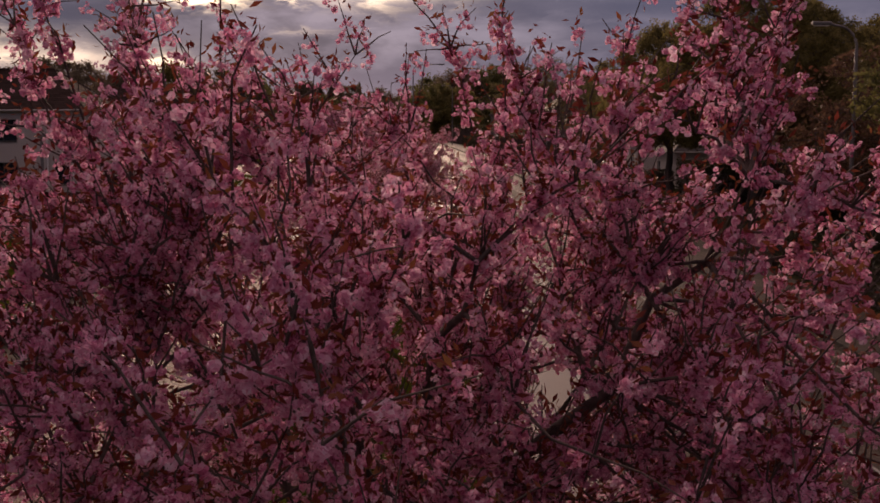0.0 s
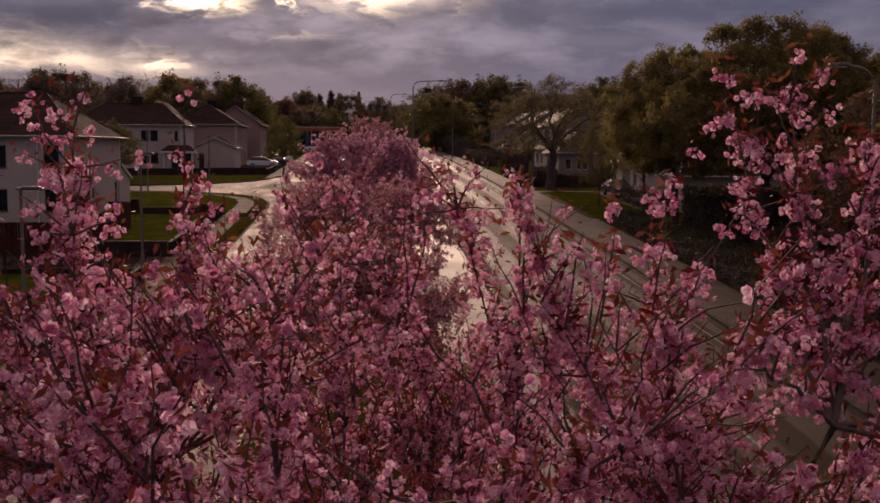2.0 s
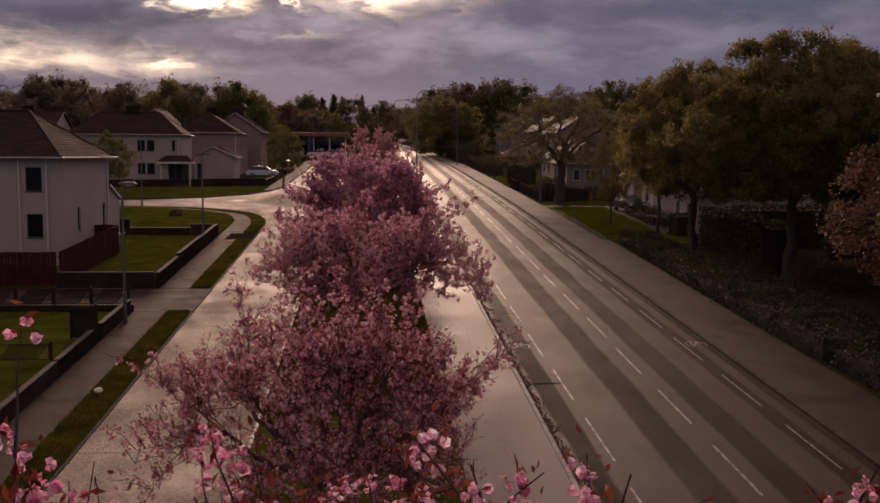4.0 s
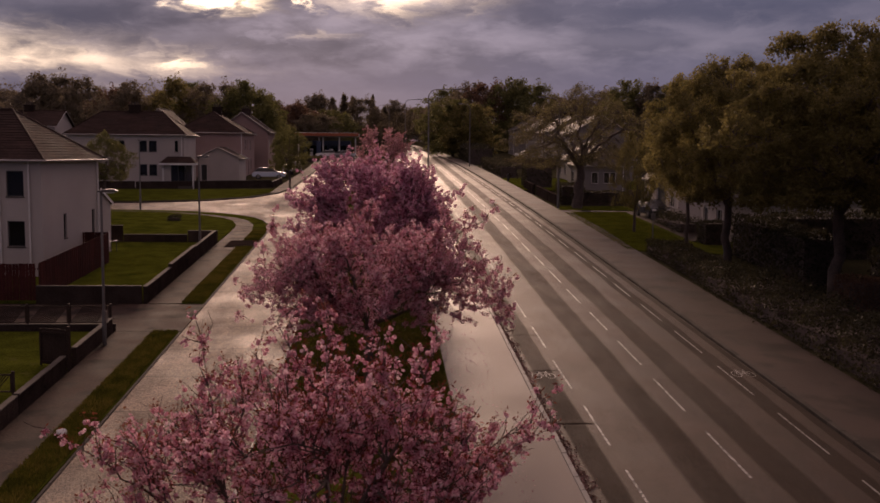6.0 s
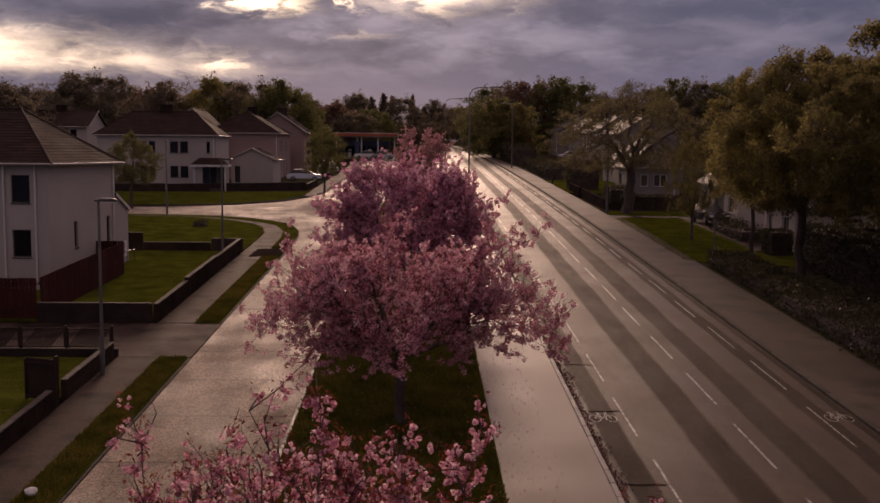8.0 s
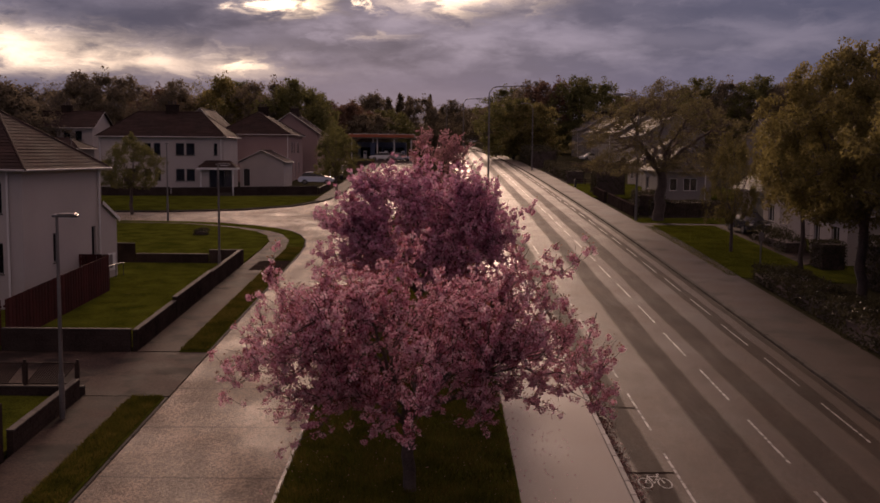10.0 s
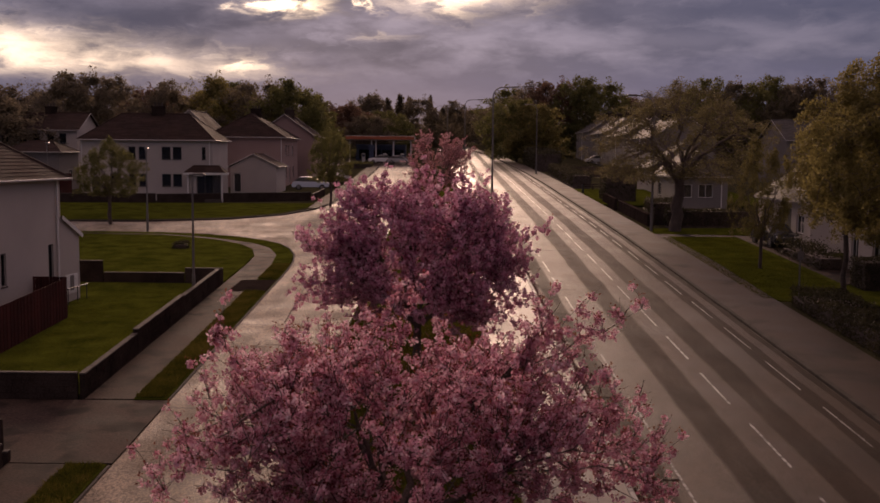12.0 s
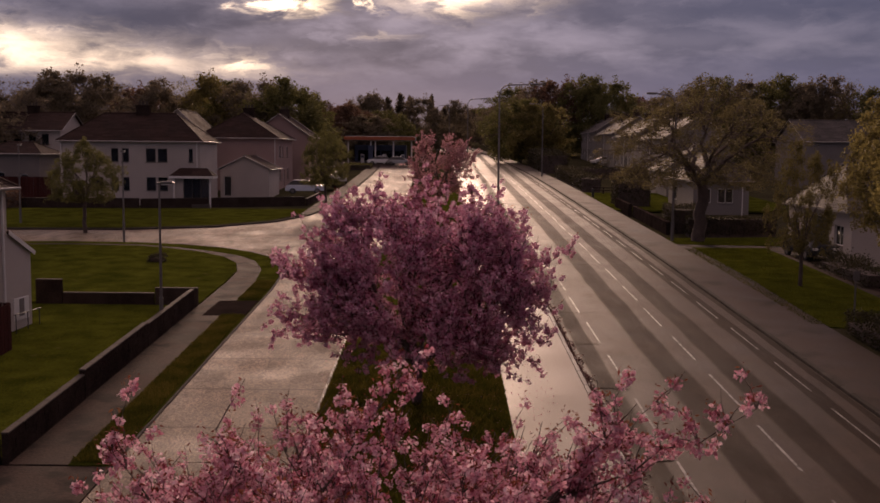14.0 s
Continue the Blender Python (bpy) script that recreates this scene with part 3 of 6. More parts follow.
def markings():
    """Dashed white lines: centre and both cycle lanes; one object a dash."""
    def dash(x, y, length, width):
        ys = np.linspace(y, y + length, 4)
        v = [(x + bend(k) + s * width / 2, k, G(k) + 0.006) for k in ys for s in (-1, 1)]
        return mesh_of("dash", v, [(2 * i, 2 * i + 1, 2 * i + 3, 2 * i + 2) for i in range(3)])

    line = thing("lane_markings", pose(0, 0, 0), "worn white dashed lane lines painted on the asphalt", "road marking", "", "structure")
    for x, first, width in ((CENTRE, 40.7, 0.08), (CYCLE_L, 43.3, 0.07), (CYCLE_R, 42.4, 0.06)):
        for i in range(-8, 42):
            y = first + 5.68 * i
            if y < FAR - 8:
                part("dash", dash(x + (0.02 if i % 3 else -0.02), y, 3.75, width), "paint", line)


markings()


def cycle_symbol(x, y):
    """A bicycle painted on the road: two rings, frame and bars."""
    bm = bmesh.new()

    def stroke(pts, w=0.055):
        for (ax, ay), (bx, by) in zip(pts, pts[1:]):
            d = Vector((bx - ax, by - ay, 0))
            s = Vector((-d.y, d.x, 0)).normalized() * w / 2
            bm.faces.new([bm.verts.new((px + k * s.x, py + k * s.y, 0)) for px, py, k in ((ax, ay, 1), (ax, ay, -1), (bx, by, -1), (bx, by, 1))])

    for cx in (-0.33, 0.33):
        stroke([(cx + 0.22 * math.cos(a * math.pi / 7), 0.45 * math.sin(a * math.pi / 7)) for a in range(15)])
    stroke([(-0.33, 0), (-0.13, 0.6), (0.2, 0.62), (-0.02, 0.0), (-0.33, 0)])
    stroke([(-0.02, 0.0), (-0.15, 0.75)]), stroke([(0.33, 0), (0.19, 0.8), (0.30, 0.86)]), stroke([(-0.24, 0.76), (-0.06, 0.76)])
    for v in bm.verts:
        v.co = Vector((x + 0.74 * v.co.x, y + 0.74 * v.co.y, G(y + 0.74 * v.co.y) + 0.008))
    tagged(part("cycle_symbol", bm, "paint"), "worn white painted bicycle symbol on the asphalt", "road marking", "cycle symbols", "structure")


cycle_symbol(6.15, 44.9)
cycle_symbol(13.36, 45.0)

def tar_seam(x0, x1, y, width=0.10):
    """A wandering seam of dark sealing tar across the asphalt."""
    r = random.Random(int(y * 10))
    xs = np.linspace(x0, x1, 9)
    mid = [y + r.uniform(-0.06, 0.06) for _ in xs]
    v = [(x, m + k * width * r.uniform(0.35, 0.65), G(m) + 0.005) for x, m in zip(xs, mid) for k in (-1, 1)]
    tagged(part("tar_seam", mesh_of("tar_seam", v, [(2 * i, 2 * i + 2, 2 * i + 3, 2 * i + 1) for i in range(8)]), "dark_patch"), "dark tar seam across the worn cycle lane", "road repair", "tar seams", "structure")


for seam_y, reach in ((39.6, 6.8), (45.6, 6.8), (51.2, 6.9), (58.4, 6.8), (65.2, 6.9), (71.4, 6.8), (77.4, 7.6), (84.0, 6.9), (91.5, 9.6), (103.0, 9.6)):
    tar_seam(MID_KERB + 0.05, reach, seam_y)

# kerbs, stone by stone


def kerb_run(name, line, label, near=(0, 70), width=0.15, up=0.115, length=0.9, look_of="kerb"):
    """Kerb stones along a polyline; those near the camera's way are separate stones, the rest one run."""
    root = thing(name, pose(0, 0, 0), label, "kerb", "", "structure")
    pts = [Vector((x, y, 0)) for x, y in line]
    stones, rest = [], bmesh.new()
    for a, b in zip(pts, pts[1:]):
        d = b - a
        k = max(1, round(d.length / length))
        for i in range(k):
            stones.append((a + d * (i / k), a + d * ((i + 1) / k)))
    stone = bmesh.new()
    box(stone, -width / 2, width / 2, -length / 2 + 0.006, length / 2 - 0.006, -0.12, up, bevel=0.018)
    me = bpy.data.meshes.new("kerb_stone")
    stone.to_mesh(me), stone.free()
    for a, b in stones:
        mid = (a + b) / 2
        d = b - a
        z0, z1 = G(a.y), G(b.y)
        m = Matrix.Translation((mid.x + bend(mid.y), mid.y, (z0 + z1) / 2)) @ Vector((d.x, d.y, z1 - z0)).to_track_quat("Y", "Z").to_matrix().to_4x4() @ Matrix.Diagonal((1, d.length / length, 1, 1))
        if near[0] < mid.y < near[1]:
            ob = part("kerb_stone", me, look_of, root)
            ob.matrix_basis = m @ pose(random.uniform(-0.006, 0.006), 0, random.uniform(-0.006, 0.006), 0, 0, random.uniform(-0.3, 0.3))
        else:
            tmp = bmesh.new()
            tmp.from_mesh(me)
            tmp.transform(m)
            scrap = bpy.data.meshes.new("scrap")
            tmp.to_mesh(scrap), tmp.free()
            rest.from_mesh(scrap)
            bpy.data.meshes.remove(scrap)
    tagged(part("kerb_run", rest, look_of, root), kind="stuff")


def straight(x, y0, y1):
    return [(x, y0 + (y1 - y0) * i / 8) for i in range(9)]


kerb_run("kerb_east", straight(RIGHT_KERB + 0.08, -30, FAR), "dark worn kerb beside the main road", (35, 110), width=0.2, look_of="kerb_dark")
kerb_run("kerb_path", straight(MID_KERB - 0.08, -30, 205), "pale worn kerb with leaf litter along the median path", (25, 95))
kerb_run("kerb_median", straight(GRASS_L + 0.02, -30, 150), "worn kerb along the median grass", (20, 75), width=0.12, up=0.10)
kerb_run("kerb_service", straight(SERVICE_L - 0.05, -30, 51.8), "low dark kerb along the grass verge", (15, 52), width=0.10, up=0.045, look_of="kerb_dark")
kerb_run("kerb_corner", [(SERVICE_L - 0.05, 57.6), (SERVICE_L - 0.05, 82.5)] + NEAR_CURVE[1:], "low dark kerb curving round the corner", (57, 98), width=0.10, up=0.045, look_of="kerb_dark")
kerb_run("kerb_far", FAR_CURVE + [(-9.05, 205)], "dark kerb round the far corner", (100, 125), look_of="kerb_dark")

# ---- street lamps ----


def street_lamp(x, y, height, reach, way, label, bracket="flat"):
    """A tapered steel column with a door box; a short head, or a swept arm with a head at its end. way: degrees of the arm's heading."""
    root = thing("street_lamp", pose(x + bend(y), y, G(y) + 0.08, 0, 0, way), label, "street lamp", "street lamps")
    bm = bmesh.new()
    tube(bm, (0, 0, -0.2), (0, 0, 1.3), 0.085 if bracket == "flat" else 0.115, 0.085 if bracket == "flat" else 0.115, 12)
    part("base", bm, "steel", root)
    bm = bmesh.new()
    tube(bm, (0, 0, 1.3), (0, 0, height - 0.1 if bracket == "flat" else height - 0.8), 0.06 if bracket == "flat" else 0.095, 0.042 if bracket == "flat" else 0.06, 12)
    part("column", bm, "steel", root)
    if bracket == "flat":
        part("head", boxes((-0.12, 0.62, -0.11, 0.11, height - 0.10, height - 0.02), (0.05, 0.55, -0.14, 0.14, height - 0.06, height + 0.02), bevel=0.02), "steel", root)
        part("lens", boxes((0.12, 0.5, -0.10, 0.10, height - 0.125, height - 0.101)), "white", root)
    else:
        pts = [Vector((0.8 - 0.8 * math.cos(a), 0, height - 0.8 + 0.8 * math.sin(a))) for a in [i * math.pi / 16 for i in range(9)]] + [Vector((reach, 0, height + 0.08))]
        part("arm", tubes([(np.array([p[:] for p in pts]), 0.055, 0.050)], 8), "steel", root)
        part("head", boxes((reach - 0.1, reach + 0.62, -0.12, 0.12, height + 0.01, height + 0.14), bevel=0.03), "steel", root)
        part("lens", boxes((reach, reach + 0.5, -0.09, 0.09, height - 0.02, height + 0.006)), "white", root)
    return root


SIDE = "slim grey steel street lamp with a flat head beside the footpath"
street_lamp(-10.3, 49.5, 6.0, 0, 0, SIDE)
street_lamp(-10.75, 73.0, 6.0, 0, 0, SIDE)
street_lamp(-20.5, 99.5, 6.0, 0, 100, SIDE)
street_lamp(-31.5, 109.5, 6.0, 0, 100, SIDE)
street_lamp(-9.6, 31.0, 6.0, 0, 0, SIDE)
TALL = "tall grey steel street lamp with a swept arm over the road"
street_lamp(5.2, 115.0, 10.9, 2.9, 0, TALL, "arm")
street_lamp(4.6, 182.0, 10.9, 2.2, 0, TALL, "arm")
street_lamp(4.0, 235.0, 10.9, 2.2, 0, TALL, "arm")
street_lamp(3.4, 270.0, 10.9, 2.2, 0, TALL, "arm")
street_lamp(15.0, 177.0, 10.2, 1.3, 180, TALL, "arm")
street_lamp(16.5, 102.0, 10.0, 1.4, 180, TALL, "arm")
street_lamp(18.0, 36.8, 9.8, 1.1, 180, TALL, "arm")

# ---- houses ----


def wall_panel(length, height, thick, holes):
    """A wall in the xz plane, outer face at y=0, with openings through it (x0, x1, z0, z1)."""
    xs = sorted({0.0, length, *[h[0] for h in holes], *[h[1] for h in holes]})
    zs = sorted({0.0, height, *[h[2] for h in holes], *[h[3] for h in holes]})
    bm = bmesh.new()
    solid = {}
    for i in range(len(xs) - 1):
        for j in range(len(zs) - 1):
            cx, cz = (xs[i] + xs[i + 1]) / 2, (zs[j] + zs[j + 1]) / 2
            solid[i, j] = not any(h[0] < cx < h[1] and h[2] < cz < h[3] for h in holes)

    def quad(*p):
        bm.faces.new([bm.verts.new(k) for k in p])

    for (i, j), s in solid.items():
        if not s:
            continue
        x0, x1, z0, z1 = xs[i], xs[i + 1], zs[j], zs[j + 1]
        quad((x0, 0, z0), (x1, 0, z0), (x1, 0, z1), (x0, 0, z1))
        quad((x1, thick, z0), (x0, thick, z0), (x0, thick, z1), (x1, thick, z1))
        for di, dj, a, b in ((-1, 0, (x0, z0), (x0, z1)), (1, 0, (x1, z1), (x1, z0)), (0, -1, (x1, z0), (x0, z0)), (0, 1, (x0, z1), (x1, z1))):
            if not solid.get((i + di, j + dj), False):
                quad((a[0], 0, a[1]), (b[0], 0, b[1]), (b[0], thick, b[1]), (a[0], thick, a[1]))
    bmesh.ops.remove_doubles(bm, verts=bm.verts[:], dist=0.0005)
    bmesh.ops.recalc_face_normals(bm, faces=bm.faces[:])
    return bm


def place_window(parent, m, hole, sash="white", bars=1):
    x0, x1, z0, z1 = hole
    win = part("window", boxes((x0 - 0.04, x1 + 0.04, -0.05, 0.08, z0 - 0.06, z0 - 0.002), bevel=0.01), "cope", parent)
    win.matrix_basis = m
    f = 0.06
    bs = [(x0 + 0.002, x0 + f, 0.09, 0.15, z0 + 0.002, z1 - 0.002), (x1 - f, x1 - 0.002, 0.09, 0.15, z0 + 0.002, z1 - 0.002), (x0 + f, x1 - f, 0.09, 0.15, z0 + 0.002, z0 + f), (x0 + f, x1 - f, 0.09, 0.15, z1 - f, z1 - 0.002)]
    for k in range(1, bars + 1):
        c = x0 + (x1 - x0) * k / (bars + 1)
        bs.append((c - 0.03, c + 0.03, 0.09, 0.15, z0 + f, z1 - f))
    part("frame", boxes(*bs), sash, win)
    part("pane", boxes((x0 + f, x1 - f, 0.115, 0.123, z0 + f, z1 - f)), "glass", win).visible_shadow = False
    # Near-black sheet behind the pane, standing in for the unlit room.
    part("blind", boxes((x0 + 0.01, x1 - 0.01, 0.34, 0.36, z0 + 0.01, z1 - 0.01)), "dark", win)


def roof_mesh(w, d, rise, over, hip, kind):
    """Roof over a plan w by d, eaves at z=0; courses of tiles as raised strips. hip: inset of the ridge's ends; 0 for gables."""
    a, b, c, e = Vector((-over, -over, 0)), Vector((w + over, -over, 0)), Vector((w + over, d + over, 0)), Vector((-over, d + over, 0))
    if w >= d:
        r0, r1 = Vector((hip if hip else -over, d / 2, rise)), Vector((w - hip if hip else w + over, d / 2, rise))
        slopes = [(a, b, r1, r0), (c, e, r0, r1)] + ([(b, c, r1, r1), (e, a, r0, r0)] if hip else [])
    else:
        r0, r1 = Vector((w / 2, hip if hip else -over, rise)), Vector((w / 2, d - hip if hip else d + over, rise))
        slopes = [(b, c, r1, r0), (e, a, r0, r1)] + ([(a, b, r0, r0), (c, e, r1, r1)] if hip else [])
    bm = bmesh.new()
    for p, q, s, t in slopes:
        n = (q - p).cross(t - p).normalized()
        rows = max(4, round((t - p).length / 0.33))
        for i in range(rows):
            u0, u1 = i / rows, (i + 1) / rows
            l0, l1, m0, m1 = p.lerp(t, u0), p.lerp(t, u1), q.lerp(s, u0), q.lerp(s, u1)
            cols = max(1, round((m0 - l0).length / 0.9))
            for k in range(cols):
                f0, f1 = k / cols, (k + 1) / cols
                lift = n * (0.020 + random.uniform(0, 0.010))
                low, high = n * 0.0, n * 0.008
                v = [bm.verts.new(x) for x in (l0.lerp(m0, f0) + lift, l0.lerp(m0, f1) + lift, l1.lerp(m1, f1) + high, l1.lerp(m1, f0) + high, l0.lerp(m0, f0) + low, l0.lerp(m0, f1) + low)]
                if (v[2].co - v[3].co).length > 0.01:
                    bm.faces.new(v[:4])
                else:
                    bm.faces.new(v[:3])
                bm.faces.new((v[4], v[5], v[1], v[0]))
    for quad in slopes:
        vs = [bm.verts.new(x - Vector((0, 0, 0.03))) for x in (quad if quad[2] != quad[3] else quad[:3])]
        bm.faces.new(vs)
    ridge = bmesh.new()
    tube(ridge, r0, r1, 0.10, 0.10, 8)
    if hip:
        for x, y in ((a, r0), (b, r1 if w >= d else r0), (c, r1), (e, r0 if w >= d else r1)):
            tube(ridge, x, y, 0.075, 0.075, 6)
    return bm, ridge


def house(name, m, w, d, eaves, rise, walls="render", roof="tile", hip=3.0, over=0.35, holes=None, label="", chimneys=(), bars=1, gable="render", pipes=(), sunk=1.2, sash="white"):
    """A house with its near left corner at the pose m. holes: openings for each side S, E, N, W, in that wall's own length and height."""
    root = thing(name, m, label, "house", "houses")
    holes = holes or {}
    spots = {"S": (pose(0, 0, 0), w), "E": (pose(w, 0, 0, 0, 0, 90), d), "N": (pose(w, d, 0, 0, 0, 180), w), "W": (pose(0, d, 0, 0, 0, -90), d)}
    for side, (mm, length) in spots.items():
        hs = [h[:4] for h in holes.get(side, [])]
        inset = 0.0 if side in "SN" else 0.30
        bm = wall_panel(length - 2 * inset, eaves + sunk, 0.30, [(a - inset, b - inset, z0 + sunk, z1 + sunk) for a, b, z0, z1 in hs])
        wall = part("wall", bm, walls, root)
        wall.matrix_basis = mm @ pose(inset, 0, -sunk)
        for h in holes.get(side, []):
            if len(h) > 4 and h[4] == "door":
                door = part("door", boxes((h[0] + 0.06, h[1] - 0.06, 0.12, 0.17, h[2], h[3] - 0.06)), "dark", root, "dark panelled front door")
                door.matrix_basis = mm
                part("door_frame", boxes((h[0] + 0.002, h[0] + 0.06, 0.09, 0.2, h[2], h[3] - 0.002), (h[1] - 0.06, h[1] - 0.002, 0.09, 0.2, h[2], h[3] - 0.002), (h[0] + 0.06, h[1] - 0.06, 0.09, 0.2, h[3] - 0.06, h[3] - 0.002)), "white", door)
                part("handle", boxes((h[0] + 0.14, h[0] + 0.26, 0.07, 0.12, h[2] + 1.0, h[2] + 1.04)), "steel", door)
            else:
                place_window(root, mm, h[:4], sash, h[4] if len(h) > 4 else bars)
    bm, ridge = roof_mesh(w, d, rise, over, hip, roof)
    top = part("roof", bm, roof, root)
    top.matrix_basis = pose(0, 0, eaves + 0.02)
    part("ridge", ridge, roof, top)
    long_x = (-over, w + over, -over - 0.02, -over + 0.01, -0.10, 0.0), (-over, w + over, d + over - 0.01, d + over + 0.02, -0.10, 0.0)
    long_y = (-over - 0.02, -over + 0.01, -over, d + over, -0.10, 0.0), (w + over - 0.01, w + over + 0.02, -over, d + over, -0.10, 0.0)
    eaves_on = long_x + long_y if hip else (long_x if w >= d else long_y)
    for board in eaves_on:
        part("fascia", boxes(board), "trim", top)
    if hip:
        part("soffit", boxes((-over + 0.02, w + over - 0.02, -over + 0.02, d + over - 0.02, -0.095, -0.07)), "trim", top)
    else:
        for end in ((-over, w + over) if w >= d else (-over, d + over)):
            span = d if w >= d else w
            for foot in (-over, span + over):
                low = (end, foot, 0.0) if w >= d else (foot, end, 0.0)
                peak = (end, span / 2, rise) if w >= d else (span / 2, end, rise)
                part("bargeboard", tube(bmesh.new(), low, peak, 0.05, 0.05, 4), "trim", top)
    gut = bmesh.new()
    sides = (((-over, -over - 0.07, -0.03), (w + over, -over - 0.07, -0.03)), ((w + over + 0.07, -over, -0.03), (w + over + 0.07, d + over, -0.03)))
    for p, q in sides if hip else (sides[:1] if w >= d else sides[1:]):
        tube(gut, p, q, 0.05, 0.05, 8)
    part("gutter", gut, "trim", top)
    if not hip:
        for x in ((0, 0.3), (w - 0.3, w)) if w >= d else ((0, 0.3), (d - 0.3, d)):
            bm = bmesh.new()
            span = d if w >= d else w
            pr = [(0, 0), (span, 0), (span / 2, rise)]
            lo = [bm.verts.new((x[0], p, q) if w >= d else (p, x[0], q)) for p, q in pr]
            hi = [bm.verts.new((x[1], p, q) if w >= d else (p, x[1], q)) for p, q in pr]
            bm.faces.new(lo), bm.faces.new(hi[::-1])
            for i in range(3):
                bm.faces.new((lo[i], hi[i], hi[(i + 1) % 3], lo[(i + 1) % 3]))
            bmesh.ops.recalc_face_normals(bm, faces=bm.faces[:])
            part("gable", bm, gable, root).matrix_basis = pose(0, 0, eaves)
    for cx, cy in chimneys:
        ch = part("chimney", boxes((cx - 0.65, cx + 0.65, cy - 0.3, cy + 0.3, eaves + rise * 0.4, eaves + rise + 0.7), (cx - 0.72, cx + 0.72, cy - 0.37, cy + 0.37, eaves + rise + 0.7, eaves + rise + 0.82), bevel=0.02), "stone", root)
        for k in (-0.35, 0.0, 0.35):
            bm = bmesh.new()
            tube(bm, (cx + k, cy, eaves + rise + 0.80), (cx + k, cy, eaves + rise + 1.2), 0.11, 0.09, 10)
            part("chimney_pot", bm, "cope", ch)
    for px, py in pipes:
        bm = bmesh.new()
        tube(bm, (px, py, -0.3), (px, py, eaves - 0.1), 0.05, 0.05, 8)
        part("downpipe", bm, "white", root)
    return root


# the white house by the walled lawn, on a raised plot
H1 = pose(-28.94, 65.85, 4.22, 0, 0, -7.0)
house("house", H1, 11.6, 7.6, 5.4, 2.75, hip=3.3, chimneys=((4.0, 3.5),),
      holes={"S": [(9.7, 10.65, 3.5, 4.85, 0), (9.7, 10.65, 0.85, 2.2, 0), (5.6, 7.4, 3.5, 4.85), (5.6, 7.4, 0.85, 2.2), (2.0, 3.8, 3.5, 4.85), (2.0, 3.8, 0.85, 2.2)], "E": [(2.6, 3.0, 1.1, 2.45, 0), (6.45, 6.9, 0.7, 2.5, 0)]},
      pipes=((9.35, -0.08), (10.95, -0.08), (11.68, 7.2)), sash="dark", label="two-storey white roughcast house with a dark hipped tile roof", sunk=1.6)


def lean_to():
    root = thing("lean_to", H1 @ pose(11.58, 7.6, 0), "small white lean-to with a falling roof behind the house", "porch")
    bm = bmesh.new()
    prof = [(0, -1.6), (1.75, -1.6), (1.75, 2.72), (0, 3.62)]
    for x in (-3.2, 0.0):
        bm.faces.new([bm.verts.new((x, y, z)) for y, z in prof])
    bm.verts.ensure_lookup_table()
    for i in range(4):
        j = (i + 1) % 4
        bm.faces.new((bm.verts[i], bm.verts[j], bm.verts[4 + j], bm.verts[4 + i]))
    bmesh.ops.recalc_face_normals(bm, faces=bm.faces[:])
    part("wall", bm, "render", root)
    part("roof", boxes((-3.3, 0.10, 0.0, 2.15, 0.0, 0.09), bevel=0.01), "tile", root).matrix_basis = pose(0, 0, 3.63, -27.2, 0, 0)
    part("fascia", boxes((0.101, 0.13, 0.0, 2.15, -0.07, 0.10)), "white", root).matrix_basis = pose(0, 0, 3.63, -27.2, 0, 0)
    part("hatch", boxes((0.001, 0.03, 0.35, 1.5, 0.05, 0.95), bevel=0.01), "white", root, "white meter box door")
    part("vent", boxes((0.031, 0.045, 0.75, 1.1, 0.2, 0.9)), "grey_render", root)
    rail = bmesh.new()
    for y in (-0.1, 0.8, 1.7):
        tube(rail, (0.35, y, -0.5), (0.35, y, 0.42), 0.02, 0.02, 6)
    tube(rail, (0.35, -0.2, 0.40), (0.35, 1.8, 0.40), 0.022, 0.022, 6)
    part("handrail", rail, "dark", root)


lean_to()


# white pair of houses across the side road
house("house", pose(-35.3, 128.0, G(128) + 0.1), 13.2, 7.2, 5.75, 2.7, hip=3.1, chimneys=((6.9, 3.6),), over=0.3,
      holes={"S": [(z, w, b0, b1, 0) for b0, b1 in ((3.85, 5.1), (1.15, 2.4)) for z, w in ((4.8, 5.5), (5.8, 6.5), (8.1, 9.0), (9.2, 10.1))] + [(12.1, 12.5, 3.85, 5.1, 0), (2.9, 4.0, 1.15, 2.4, 0), (1.0, 1.9, 0.12, 2.1, "door")]},
      pipes=((0.15, -0.08), (12.9, -0.08)), sash="dark", label="two-storey white house with a dark hipped tile roof and paired windows")


